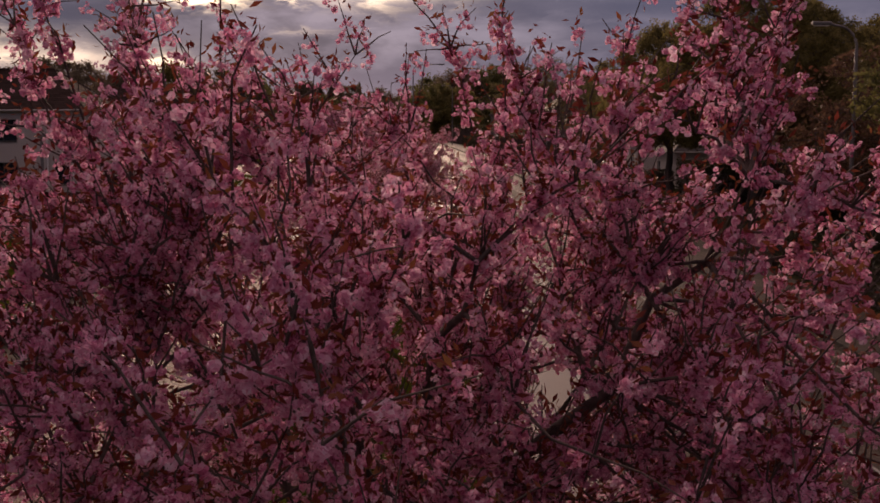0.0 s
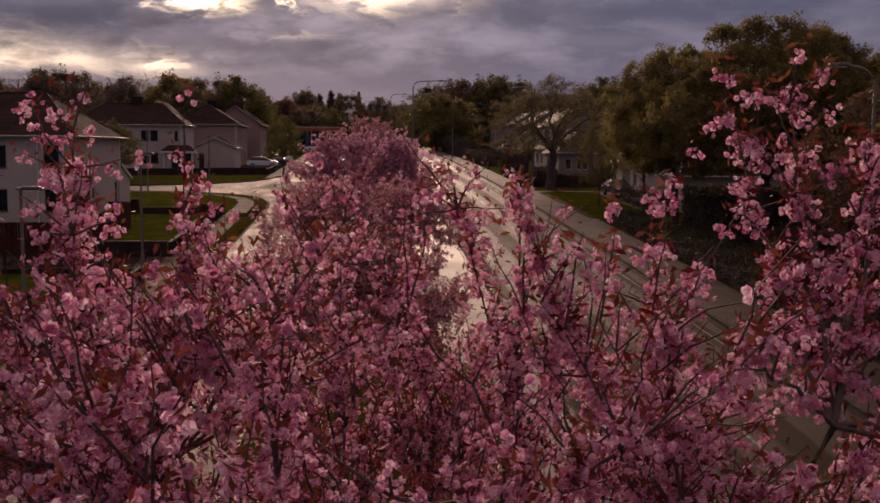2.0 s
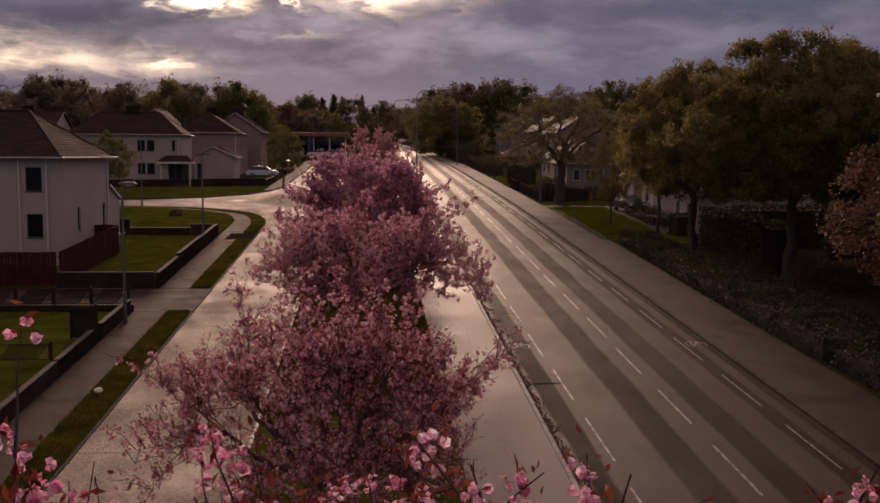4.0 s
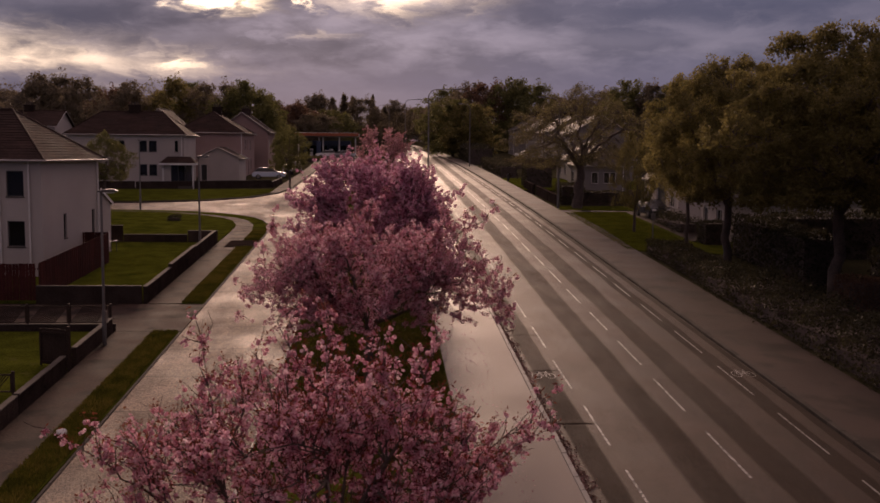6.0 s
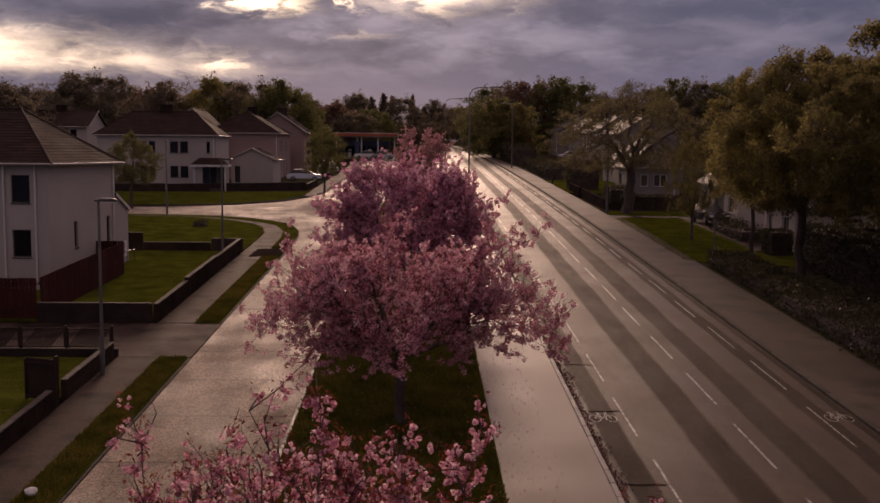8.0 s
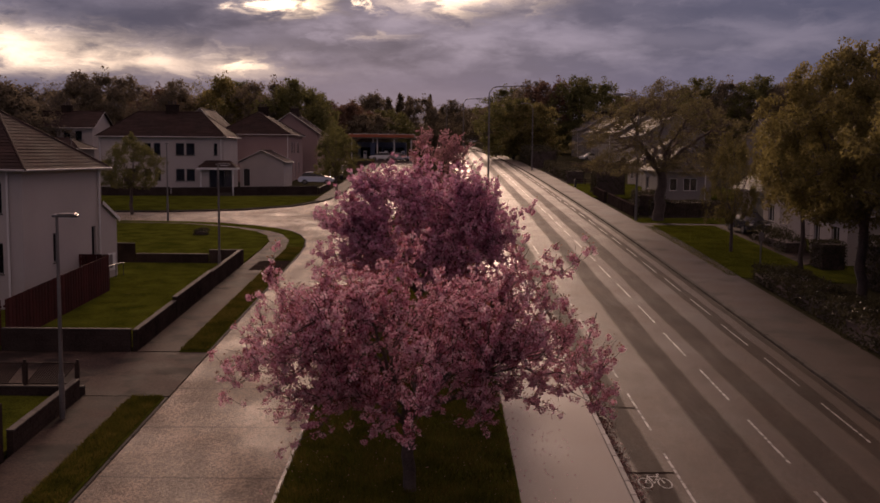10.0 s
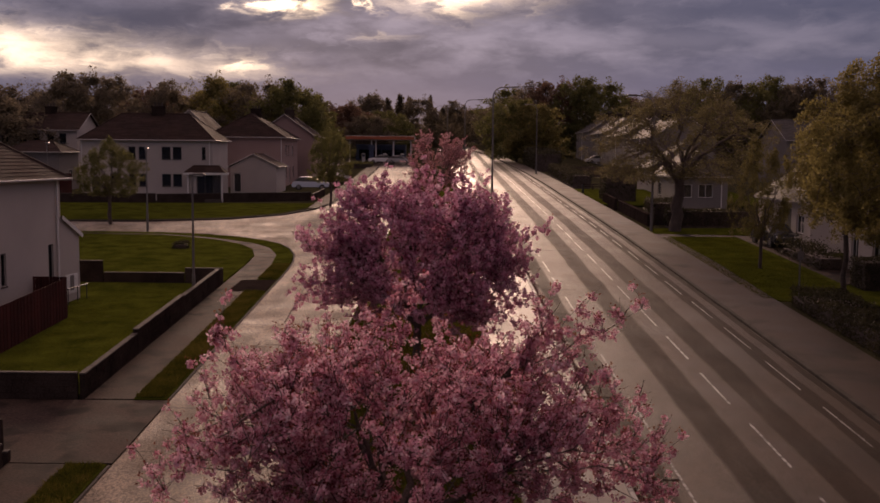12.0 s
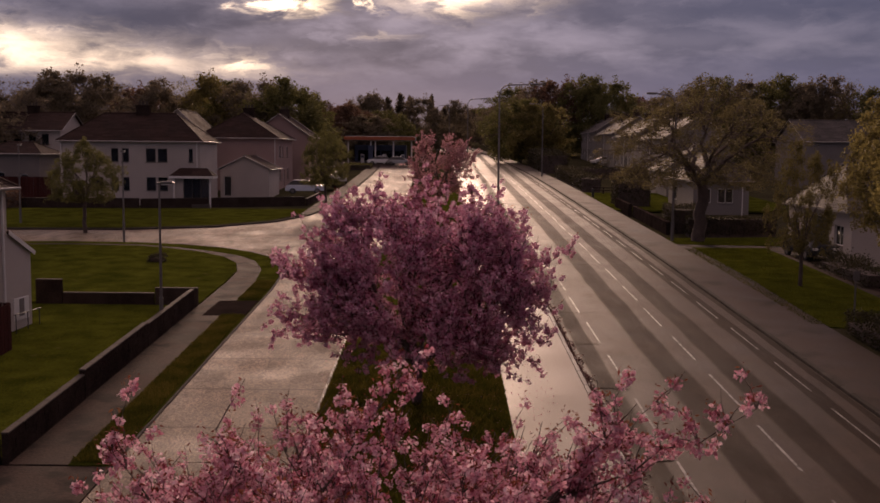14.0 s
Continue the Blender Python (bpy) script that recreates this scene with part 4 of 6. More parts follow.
def entrance_porch():
    root = thing("entrance_porch", pose(-24.3, 126.4, G(127) + 0.1), "glazed entrance porch with a dark hipped roof", "porch")
    bm, ridge = roof_mesh(3.5, 1.58, 0.75, 0.3, 0.5, "tile")
    top = part("roof", bm, "tile", root)
    top.matrix_basis = pose(0, 0, 2.6)
    part("fascia", boxes((-0.3, 3.8, -0.33, -0.3, -0.2, 0.02), (3.8, 3.83, -0.3, 1.58, -0.2, 0.02)), "white", top)
    for x in (0.0, 3.35):
        part("pier", boxes((x, x + 0.15, 0, 0.15, -0.4, 2.55), bevel=0.01), "white", root)
    part("wall", boxes((0.0, 0.9, 0.2, 0.4, -0.4, 2.5), (0.9, 3.4, 0.2, 0.4, -0.4, 0.2)), "render", root)
    for i in range(3):
        x = 0.95 + i * 0.78
        w = part("glazing", boxes((x, x + 0.06, 0.25, 0.33, 0.2, 2.5), (x + 0.70, x + 0.76, 0.25, 0.33, 0.2, 2.5), (x + 0.06, x + 0.70, 0.25, 0.33, 2.42, 2.5)), "dark", root)
        part("pane", boxes((x + 0.06, x + 0.70, 0.285, 0.295, 0.2, 2.42)), "glass", w)
    part("step", boxes((0.9, 3.4, -0.35, 0.18, -0.3, 0.02), bevel=0.01), "cope", root)


entrance_porch()
house("garage", pose(-22.2, 137.0, G(138) + 0.05), 5.0, 6.5, 2.75, 1.35, hip=0.0, over=0.25, holes={"S": [(0.35, 1.15, 0.05, 2.05, "door")]}, label="white gabled garage with a dark side door")
house("house", pose(-27.2, 148.0, G(149)), 9.0, 12.5, 5.75, 2.9, "pink_render", hip=3.6, chimneys=((4.5, 7.6),), holes={"E": [(2.0, 3.2, 3.6, 4.9), (4.2, 5.0, 3.6, 4.9, 0), (7.5, 8.7, 3.6, 4.9), (2.0, 3.4, 0.9, 2.3), (8.0, 9.2, 0.9, 2.3), (5.2, 6.1, 0.1, 2.1, "door")]}, pipes=((8.85, -0.08),), label="pink roughcast house with a hipped tile roof")
house("house", pose(-24.0, 163.0, G(164)), 7.5, 10.0, 5.6, 2.9, "pink_render", hip=0.0, chimneys=((3.7, 5.0),), gable="pink_render", holes={"E": [(2.0, 3.2, 3.4, 4.7), (6.0, 7.2, 3.4, 4.7)]}, label="pink gabled house farther up the road")
house("house", pose(-31.5, 146.0, G(147)), 5.5, 8.0, 6.0, 2.9, hip=0.0, label="white gabled house behind the hipped roofs")
house("house", pose(-60.0, 150.0, G(150) + 0.1), 16.6, 8.0, 6.3, 2.2, hip=0.0, chimneys=((4.0, 4.0), (12.0, 4.0)), sash="dark", holes={"S": [(x, x + 0.85, z, z + 1.25, 0) for x in (4.4, 7.4, 9.6, 11.2, 12.9, 14.4) for z in (4.7, 1.2)]}, label="row of white houses with plain gabled tile roofs")
house("house", pose(-47.4, 138.0, G(138)), 6.2, 6.0, 4.2, 1.2, "grey_render", hip=1.8, holes={"S": [(1.2, 2.6, 1.0, 2.3), (4.2, 5.0, 0.1, 2.1, "door")], "E": [(3.0, 4.2, 1.0, 2.3)]}, label="low white house with a dark hipped roof")
# bungalows up the bank
house("bungalow", pose(24.35, 79.0, G(82)), 9.5, 6.0, 2.8, 2.3, roof="slate", hip=2.4, holes={"W": [(0.7, 1.7, 0.9, 2.1), (3.6, 4.8, 0.9, 2.1)], "S": [(3.0, 4.4, 0.9, 2.1)]}, label="low white bungalow with a pale slate hipped roof")
# W: the wide dark door panel stands in for the open porch's shaded recess.
house("bungalow", pose(24.4, 91.0, G(97)), 12.0, 10.8, 3.0, 2.8, "render", "slate", hip=1.7, over=0.4, holes={"W": [(1.0, 2.1, 0.9, 2.1), (4.2, 7.2, 0.1, 2.5, "door"), (8.2, 9.6, 0.9, 2.1)], "S": [(2.0, 3.6, 0.9, 2.1), (6.0, 7.6, 0.9, 2.1)]}, label="low white bungalow with a weathered slate roof and porch")
house("bungalow", pose(23.2, 123.6, G(126)), 5.0, 10.0, 2.8, 2.4, "grey_render", "slate", hip=1.6, holes={"S": [(0.8, 1.6, 0.8, 2.1, 0), (2.2, 3.6, 0.8, 2.1)], "W": [(2.0, 3.6, 0.8, 2.1)]}, gable="grey_render", pipes=((4.4, -0.08),), label="grey roughcast bungalow with a slate hipped roof")
house("bungalow", pose(24.6, 141.0, G(145)), 8.5, 9.0, 2.7, 2.8, "grey_render", "slate", hip=3.4, holes={"W": [(2.0, 3.6, 0.8, 2.1), (5.8, 7.0, 0.8, 2.1)]}, label="grey bungalow with a pale slate hipped roof")
house("house", pose(46.0, 160.0, G(162), 0, 0, 8), 13.0, 8.0, 5.6, 2.8, "grey_render", "slate", hip=0.0, holes={"S": [(8.2, 9.8, 3.6, 4.9)]}, label="tall dark house with a slate roof behind the bungalows", gable="grey_render")

# a stepped terrace along the far side of the road
for k in range(4):
    y0 = 166.5 + 20.5 * k
    house("terrace_block", pose(30.0, y0, G(y0 + 10)), 8.5, 20.3, 5.5, 2.9, "grey_render", "slate", hip=0.0, over=0.3, gable="grey_render", chimneys=((4.2, 2.0), (4.2, 12.0)),
          holes={"W": [(20.3 - a - wd, 20.3 - a, z, z + 1.3, 0) for z in (0.9, 3.6) for a, wd in ((1.4, 1.3), (4.6, 0.9), (7.6, 1.3), (11.6, 1.3), (14.8, 0.9), (17.6, 1.3))], "S": [(3.6, 4.5, 3.6, 4.9, 0)]},
          pipes=((-0.08, 10.1),), label="pale rendered terrace block with a grey slate roof")
# ---- trees ----


def bow(a, b, rng, lift, wander, n):
    """A bent branch from a to b."""
    a, b = np.asarray(a), np.asarray(b)
    length = np.linalg.norm(b - a)
    c = (a + b) / 2 + np.array([0, 0, lift * length]) + rng.normal(0, wander * length, 3)
    t = np.linspace(0, 1, n)[:, None]
    crook = rng.normal(0, 0.018 * length, (n, 3)) * np.minimum(1, 4 * t * (1 - t))
    return (1 - t) ** 2 * a + 2 * t * (1 - t) * c + t ** 2 * b + crook


def flakes(centres, size, rng, ratio=0.6, fold=0.25, spread=0.4, up=0.0, plain=False):
    """One folded leaf or petal at each centre, turned at random."""
    n = len(centres)
    u = rng.normal(size=(n, 3))
    u[:, 2] -= up
    u /= np.linalg.norm(u, axis=1)[:, None]
    v = np.cross(u, rng.normal(size=(n, 3)))
    v /= np.linalg.norm(v, axis=1)[:, None]
    w = np.cross(u, v)
    s = (size * rng.uniform(1 - spread, 1 + spread, n))[:, None]
    if plain:
        p = np.stack([centres - u * s, centres + u * s * 0.7 + v * s * ratio, centres + u * s * 0.5 - v * s * ratio], 1)
        return mesh_of("leaves", p.reshape(-1, 3), np.arange(3 * n).reshape(-1, 3))
    p = np.stack([centres - u * s, centres + v * s * ratio + w * s * fold, centres + u * s + w * s * fold * 0.4, centres - v * s * ratio + w * s * fold], 1)
    return mesh_of("leaves", p.reshape(-1, 3), np.arange(4 * n).reshape(-1, 4))


def pompoms(centres, size, rng):
    """A round double blossom at each centre: two rings of cupped petals round a stalk end."""
    cell = []
    for count, tilt, reach, wide, twist in ((4, 98, 1.0, 0.72, 0.0), (3, 46, 0.92, 0.62, 0.35)):
        for k in range(count):
            a, e = 2 * math.pi * k / count + twist, radians(tilt)
            ahead = np.array([math.sin(e) * math.cos(a), math.sin(e) * math.sin(a), math.cos(e)])
            side = np.array([-math.sin(a), math.cos(a), 0])
            cup = np.cross(ahead, side) * -0.18
            cell.append([ahead * 0.12, ahead * reach * 0.72 + side * wide - cup, ahead * reach + cup, ahead * reach * 0.72 - side * wide - cup])
    cell = np.array(cell).reshape(-1, 3)
    n = len(centres)
    w = rng.normal(size=(n, 3)) + np.array([0, 0, -0.35])
    w /= np.linalg.norm(w, axis=1)[:, None]
    u = np.cross(w, rng.normal(size=(n, 3)))
    u /= np.linalg.norm(u, axis=1)[:, None]
    v = np.cross(w, u)
    s = (size * rng.uniform(0.65, 1.2, n))[:, None, None]
    p = centres[:, None, :] + s * (cell[None, :, 0:1] * u[:, None] + cell[None, :, 1:2] * v[:, None] + cell[None, :, 2:3] * w[:, None])
    p += rng.normal(0, 0.08 * size, p.shape)
    return mesh_of("heads", p.reshape(-1, 3), np.arange(p.shape[0] * p.shape[1]).reshape(-1, 4))


def round_shape(h):
    return math.sqrt(max(0.0, 1 - ((h - 0.42) / 0.58) ** 2)) if h > 0.42 else 0.72 + 0.28 * h / 0.42


def cherry_shape(h):
    return math.sqrt(max(0.02, 1 - ((h - 0.3) / 0.74) ** 3)) if h > 0.3 else 0.8 + 0.2 * h / 0.3


def cone_shape(h):
    return max(0.04, 1.0 - 0.95 * h) * (0.85 + 0.15 * math.sin(h * 40))


def skeleton_of(seed, height, radius, clear, trunk, shape, limbs, boughs, twigs, reach, lobes=0.0, sprays=()):
    """Trunk, limbs, boughs and twigs that fill a crown between clear and height."""
    rng = np.random.default_rng(seed)
    ph = rng.uniform(0, 6.28, 4)

    def inside(outer=0.4):
        h = rng.uniform(0, 1)
        a = rng.uniform(0, 2 * math.pi)
        wave = 1 + lobes * (math.sin(3 * a + ph[0] + 4 * h) * 0.5 + math.sin(5 * a + ph[1] - 7 * h) * 0.35 + math.sin(2 * a + ph[2]) * 0.3)
        r = radius * shape(h) * wave * rng.uniform(0, 1) ** outer
        return np.array([r * math.cos(a), r * math.sin(a), clear + h * (height - clear) * (1 + 0.5 * lobes * math.sin(2 * a + ph[3]))])

    fork = clear * 0.95 + 0.12 * (height - clear)
    stem = bow((0, 0, -0.3), (rng.normal(0, 0.04) * height * 0.3, rng.normal(0, 0.04) * height * 0.3, fork), rng, 0, 0.03, 7)
    wood = [(stem, trunk, trunk * 0.72)]
    lead, mid, fine = [], [], []
    for k in range(limbs):
        a = 2 * math.pi * (k + rng.uniform(-0.3, 0.3)) / limbs
        h = rng.uniform(0.3, 0.85)
        r = radius * shape(h) * rng.uniform(0.4, 0.7)
        p = bow(stem[-1 - int(rng.integers(0, 2))], (r * math.cos(a), r * math.sin(a), clear + h * (height - clear)), rng, 0.10, 0.06, 9)
        lead.append(p)
        wood.append((p, trunk * 0.5, trunk * 0.12))
    nodes = np.concatenate([p[3:] for p in lead])
    for k in range(boughs):
        q = inside(0.3)
        near = np.argsort(np.linalg.norm(nodes - q, axis=1) + 0.35 * np.linalg.norm(nodes[:, :2], axis=1))[:3]
        b = bow(nodes[near[int(rng.integers(3))]], q, rng, 0.07, 0.08, 8)
        mid.append(b)
        wood.append((b, trunk * 0.105, trunk * 0.025))
    for q in sprays:
        q = np.array(q)
        s = nodes[int(np.argmin(np.linalg.norm(nodes - q * 0.9, axis=1)))]
        b = bow(s, q, rng, -0.05, 0.05, 8)
        wood.append((b, trunk * 0.13, trunk * 0.03))
        for k in range(16):
            p = b[int(rng.integers(3, 8))]
            fine.append(bow(p, p + rng.normal(0, 0.22, 3) + np.array([0, 0, 0.22]), rng, 0.05, 0.1, 6))
    nodes = np.concatenate([p[2:] for p in mid])
    for k in range(twigs):
        q = inside(0.38)
        s = nodes[int(np.argmin(np.linalg.norm(nodes - q, axis=1)))]
        d = q - s
        length = np.linalg.norm(d) + 1e-6
        stretch = rng.uniform(0.3, 0.9) if sprays and rng.uniform() < 0.12 else 0.12
        q = s + d / length * min(length + stretch, reach * rng.uniform(0.6, 1.5))
        fine.append(bow(s, q, rng, 0.10, 0.10, 6))
    return rng, wood, fine


def along(paths, gap, rng, jitter, start=0.2):
    """Points strewn along branches."""
    got = []
    for p in paths:
        n = max(2, int(np.linalg.norm(p[-1] - p[0]) / gap + 0.5))
        t = rng.uniform(start, 1.0, n) * (len(p) - 1)
        i = np.minimum(t.astype(int), len(p) - 2)
        f = (t - i)[:, None]
        got.append(p[i] * (1 - f) + p[i + 1] * f)
    got = np.concatenate(got)
    return got + rng.normal(0, jitter, got.shape)


def around(centres, count, radius, rng, hang=0.0):
    """count points in a ball round each centre."""
    n = len(centres) * count
    d = rng.normal(size=(n, 3))
    d /= np.linalg.norm(d, axis=1)[:, None]
    return np.repeat(centres, count, 0) + d * (radius * rng.uniform(0, 1, n) ** 0.4)[:, None] - np.array([0, 0, hang])


def cherry_wood(seed, height, radius, clear, trunk, boughs, twigs, lobes, sprays, droops):
    """An upright, vase-shaped cherry: rising limbs, boughs fanning to a broad top, twigs that climb above and hang at the rim."""
    rng = np.random.default_rng(seed)
    ph = rng.uniform(0, 6.28, 4)
    span = height - clear

    def crown(a, h):
        wave = 1 + lobes * (math.sin(3 * a + ph[0] + 3 * h) * 0.5 + math.sin(5 * a + ph[1] - 5 * h) * 0.35 + math.sin(2 * a + ph[2]) * 0.4)
        return radius * cherry_shape(h) * wave

    fork = clear + 0.04 * span
    stem = bow((0, 0, -0.3), (rng.normal(0, 0.05), rng.normal(0, 0.05), fork), rng, 0, 0.03, 7)
    wood, lead, mid, fine = [(stem, trunk, trunk * 0.75)], [], [], []
    for k in range(10):
        a = 2 * math.pi * (k + rng.uniform(-0.3, 0.3)) / 10
        h = rng.uniform(0.45, 0.85)
        r = crown(a, h) * rng.uniform(0.35, 0.75)
        p = bow(stem[-1 - int(rng.integers(0, 2))], (r * math.cos(a), r * math.sin(a), clear + h * span), rng, -0.06, 0.05, 9)
        lead.append(p)
        wood.append((p, trunk * 0.5, trunk * 0.13))
    nodes = np.concatenate([p[3:] for p in lead])
    for k in range(boughs):
        a, h = rng.uniform(0, 2 * math.pi), rng.uniform(0.02, 0.96)
        r = crown(a, h) * rng.uniform(0.02, 1.0) ** 0.5
        q = np.array([r * math.cos(a), r * math.sin(a), clear + h * span])
        near = np.argsort(np.linalg.norm(nodes - q + np.array([0, 0, 0.5]), axis=1))[:3]
        b = bow(nodes[near[int(rng.integers(3))]], q, rng, 0.03, 0.07, 8)
        mid.append(b)
        wood.append((b, trunk * 0.11, trunk * 0.025))
    for q in list(sprays) + list(droops):
        q = np.array(q)
        s = nodes[int(np.argmin(np.linalg.norm(nodes - q * 0.85, axis=1)))]
        b = bow(s, q, rng, -0.05 if tuple(q) in sprays else 0.16, 0.04, 8)
        wood.append((b, trunk * 0.12, trunk * 0.025))
        for k in range(15):
            p = b[int(rng.integers(3, 8))]
            tip = rng.normal(0, 0.20, 3) + np.array([0, 0, 0.24 if tuple(q) in sprays else -0.12])
            fine.append(bow(p, p + tip, rng, 0.05, 0.1, 6))
    nodes = np.concatenate([p[2:] for p in mid])
    pick = rng.integers(0, len(nodes), twigs)
    for s in nodes[pick]:
        h = (s[2] - clear) / span
        out = np.array([s[0], s[1], 0]) / (np.hypot(s[0], s[1]) + 0.3)
        rise = 0.95 if h > 0.35 else 0.95 - 3.4 * (0.35 - h)
        d = 0.55 * out + np.array([0, 0, rise]) + rng.normal(0, 0.42, 3)
        fine.append(bow(s, s + d / np.linalg.norm(d) * rng.uniform(0.3, 1.0), rng, 0.08, 0.08, 6))
    return rng, wood, fine


def cherry_tree(x, y, height, radius, seed, turn=0, near=False, clear=1.5, label="", blossom="blossom", twigs=1900, boughs=150, lobes=0.22, sprays=(), droops=(), leaves=5, gap=0.24):
    root = thing("cherry_tree", pose(x, y, G(y) + 0.09, 0, 0, turn), label, "tree", "cherry trees")
    rng, wood, fine = cherry_wood(seed, height, radius, clear, 0.17, boughs, twigs, lobes, sprays, droops)
    part("trunk", tubes(wood[:1], 12), "bark", root)
    for limb in wood[1:11]:
        part("limb", tubes([limb], 8), "bark", root)
    part("branchwork", tubes(wood[11:], 6), "bark", root)["kind"] = "stuff"
    part("twig_mass", tubes([(p[[0, 2, 3, 5]], 0.011, 0.004) for p in fine], 3), "bark", root)["kind"] = "stuff"
    if near:
        tufts = np.concatenate([along(fine, 0.23, rng, 0.03, 0.0), along([p for p, _, _ in wood[11:]], 0.15, rng, 0.04, 0.15)])
        flowers, leaf = pompoms(around(tufts, 7, 0.078, rng, 0.05), 0.028, rng), flakes(around(tufts, 4, 0.12, rng, -0.05), 0.040, rng, 0.36, 0.2)
    else:
        tufts = np.concatenate([along(fine, gap, rng, 0.04, 0.1), along([p for p, _, _ in wood[11:]], 0.30, rng, 0.05, 0.35)])
        flowers = pompoms(around(tufts, 4, 0.075, rng, 0.05), 0.036, rng) if y < 30 else flakes(around(tufts, 22 if y < 50 else 16, 0.085, rng, 0.04), 0.030 if y < 50 else 0.043, rng, 0.68, 0.3)
        leaf = flakes(around(tufts, leaves, 0.12, rng, -0.04), 0.032, rng, 0.36, 0.2)
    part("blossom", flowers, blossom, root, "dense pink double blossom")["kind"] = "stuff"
    part("foliage", leaf, "bronze", root, "young bronze-red leaves")["kind"] = "stuff"
    return root


LBL = "cherry tree in full pink blossom on the grass strip"
cherry_tree(0.3, 8.9, 7.45, 5.0, 11, 0, True, 2.2, "cherry tree thick with pink double blossom and bronze leaves", "lit_blossom", twigs=2700, boughs=270, lobes=0.10,
            sprays=((-2.4, 0.6, 8.3), (-1.7, 1.2, 8.0), (-3.0, -0.3, 8.2), (-2.7, 1.5, 7.9), (-3.3, 0.2, 7.8), (2.5, 0.4, 8.4), (2.9, 0.2, 8.5), (3.3, -0.2, 8.1), (2.2, 0.9, 7.7), (0.5, 0.9, 7.7), (0.9, 0.2, 7.8), (-2.2, -0.4, 7.9), (-0.4, 0.6, 7.6)))
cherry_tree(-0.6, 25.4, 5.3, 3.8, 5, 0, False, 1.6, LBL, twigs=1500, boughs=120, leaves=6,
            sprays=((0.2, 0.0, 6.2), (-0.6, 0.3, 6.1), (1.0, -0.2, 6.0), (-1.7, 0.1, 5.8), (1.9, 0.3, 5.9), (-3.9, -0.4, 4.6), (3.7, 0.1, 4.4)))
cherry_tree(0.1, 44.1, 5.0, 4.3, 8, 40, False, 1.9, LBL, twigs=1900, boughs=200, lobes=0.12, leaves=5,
            sprays=((2.9, -3.0, 5.8), (2.6, -1.8, 5.7), (1.6, -2.0, 5.6), (-2.8, 1.8, 5.2), (-1.9, 1.0, 5.5), (0.2, 0.3, 5.9), (0.9, 0.9, 5.8)),
            droops=((4.0, -2.6, 2.3), (3.5, -3.3, 1.9), (4.3, -1.6, 2.6), (3.1, -3.6, 2.6), (-3.6, 2.6, 2.4), (-3.0, 3.4, 2.9), (-4.0, 1.6, 3.2)))
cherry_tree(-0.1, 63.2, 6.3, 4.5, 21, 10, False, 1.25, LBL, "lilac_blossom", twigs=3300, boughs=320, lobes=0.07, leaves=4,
            sprays=((0.3, 0.2, 7.0), (-1.2, 0.4, 6.8), (1.6, -0.3, 6.7), (4.9, 0.3, 4.6)), droops=((3.6, -0.6, 1.3), (3.9, 0.6, 1.6), (-4.4, 0.2, 2.2)))
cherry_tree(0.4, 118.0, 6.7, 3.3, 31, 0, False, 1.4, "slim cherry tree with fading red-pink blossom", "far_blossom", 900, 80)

STOCK = {}


def broadleaf(kind, x, y, height, radius, turn=0.0, label="", leaf="leaf_green", squash=1.0):
    """A broad tree; each kind is grown once and set out at its own size."""
    if kind not in STOCK:
        seed, shape, limbs, boughs, twigs, reach, gap, per, ball, size, clear, trunk, lobes = KINDS[kind]
        rng, wood, fine = skeleton_of(seed, 1.0 * 14, 6.5, clear * 14, trunk, shape, limbs, boughs, twigs, reach, lobes)
        tufts = along(fine, gap, rng, 0.10)
        leaves = flakes(around(tufts, per, ball, rng), size, rng, 0.75, 0.25, plain=True)
        far = kind.startswith("wood") or kind == "fir"
        STOCK[kind] = (tubes(wood[:1], 10), tubes(wood[1:40], 3) if far else tubes(wood[1:] + [(p[::2], 0.03, 0.01) for p in fine[::2]], 4), leaves)
    root = thing("tree", pose(x, y, G(y) - 0.05, 0, 0, turn), label, "tree", "roadside trees")
    for name, me, mat in zip(("trunk", "branchwork", "foliage"), STOCK[kind], ("bark", "bark", leaf)):
        data = me if name != "foliage" else LEAVED.setdefault((kind, leaf), me if (kind, "used") not in LEAVED else me.copy())
        LEAVED[(kind, "used")] = True
        if name == "foliage" and data.materials and data.materials[0] != M[leaf]:
            data.materials.clear()
        ob = part(name, data, mat, root)
        ob.scale = (radius / 6.5, radius / 6.5, height / 14 * squash)
        if name != "trunk":
            ob["kind"] = "stuff"
    return root


LEAVED = {}
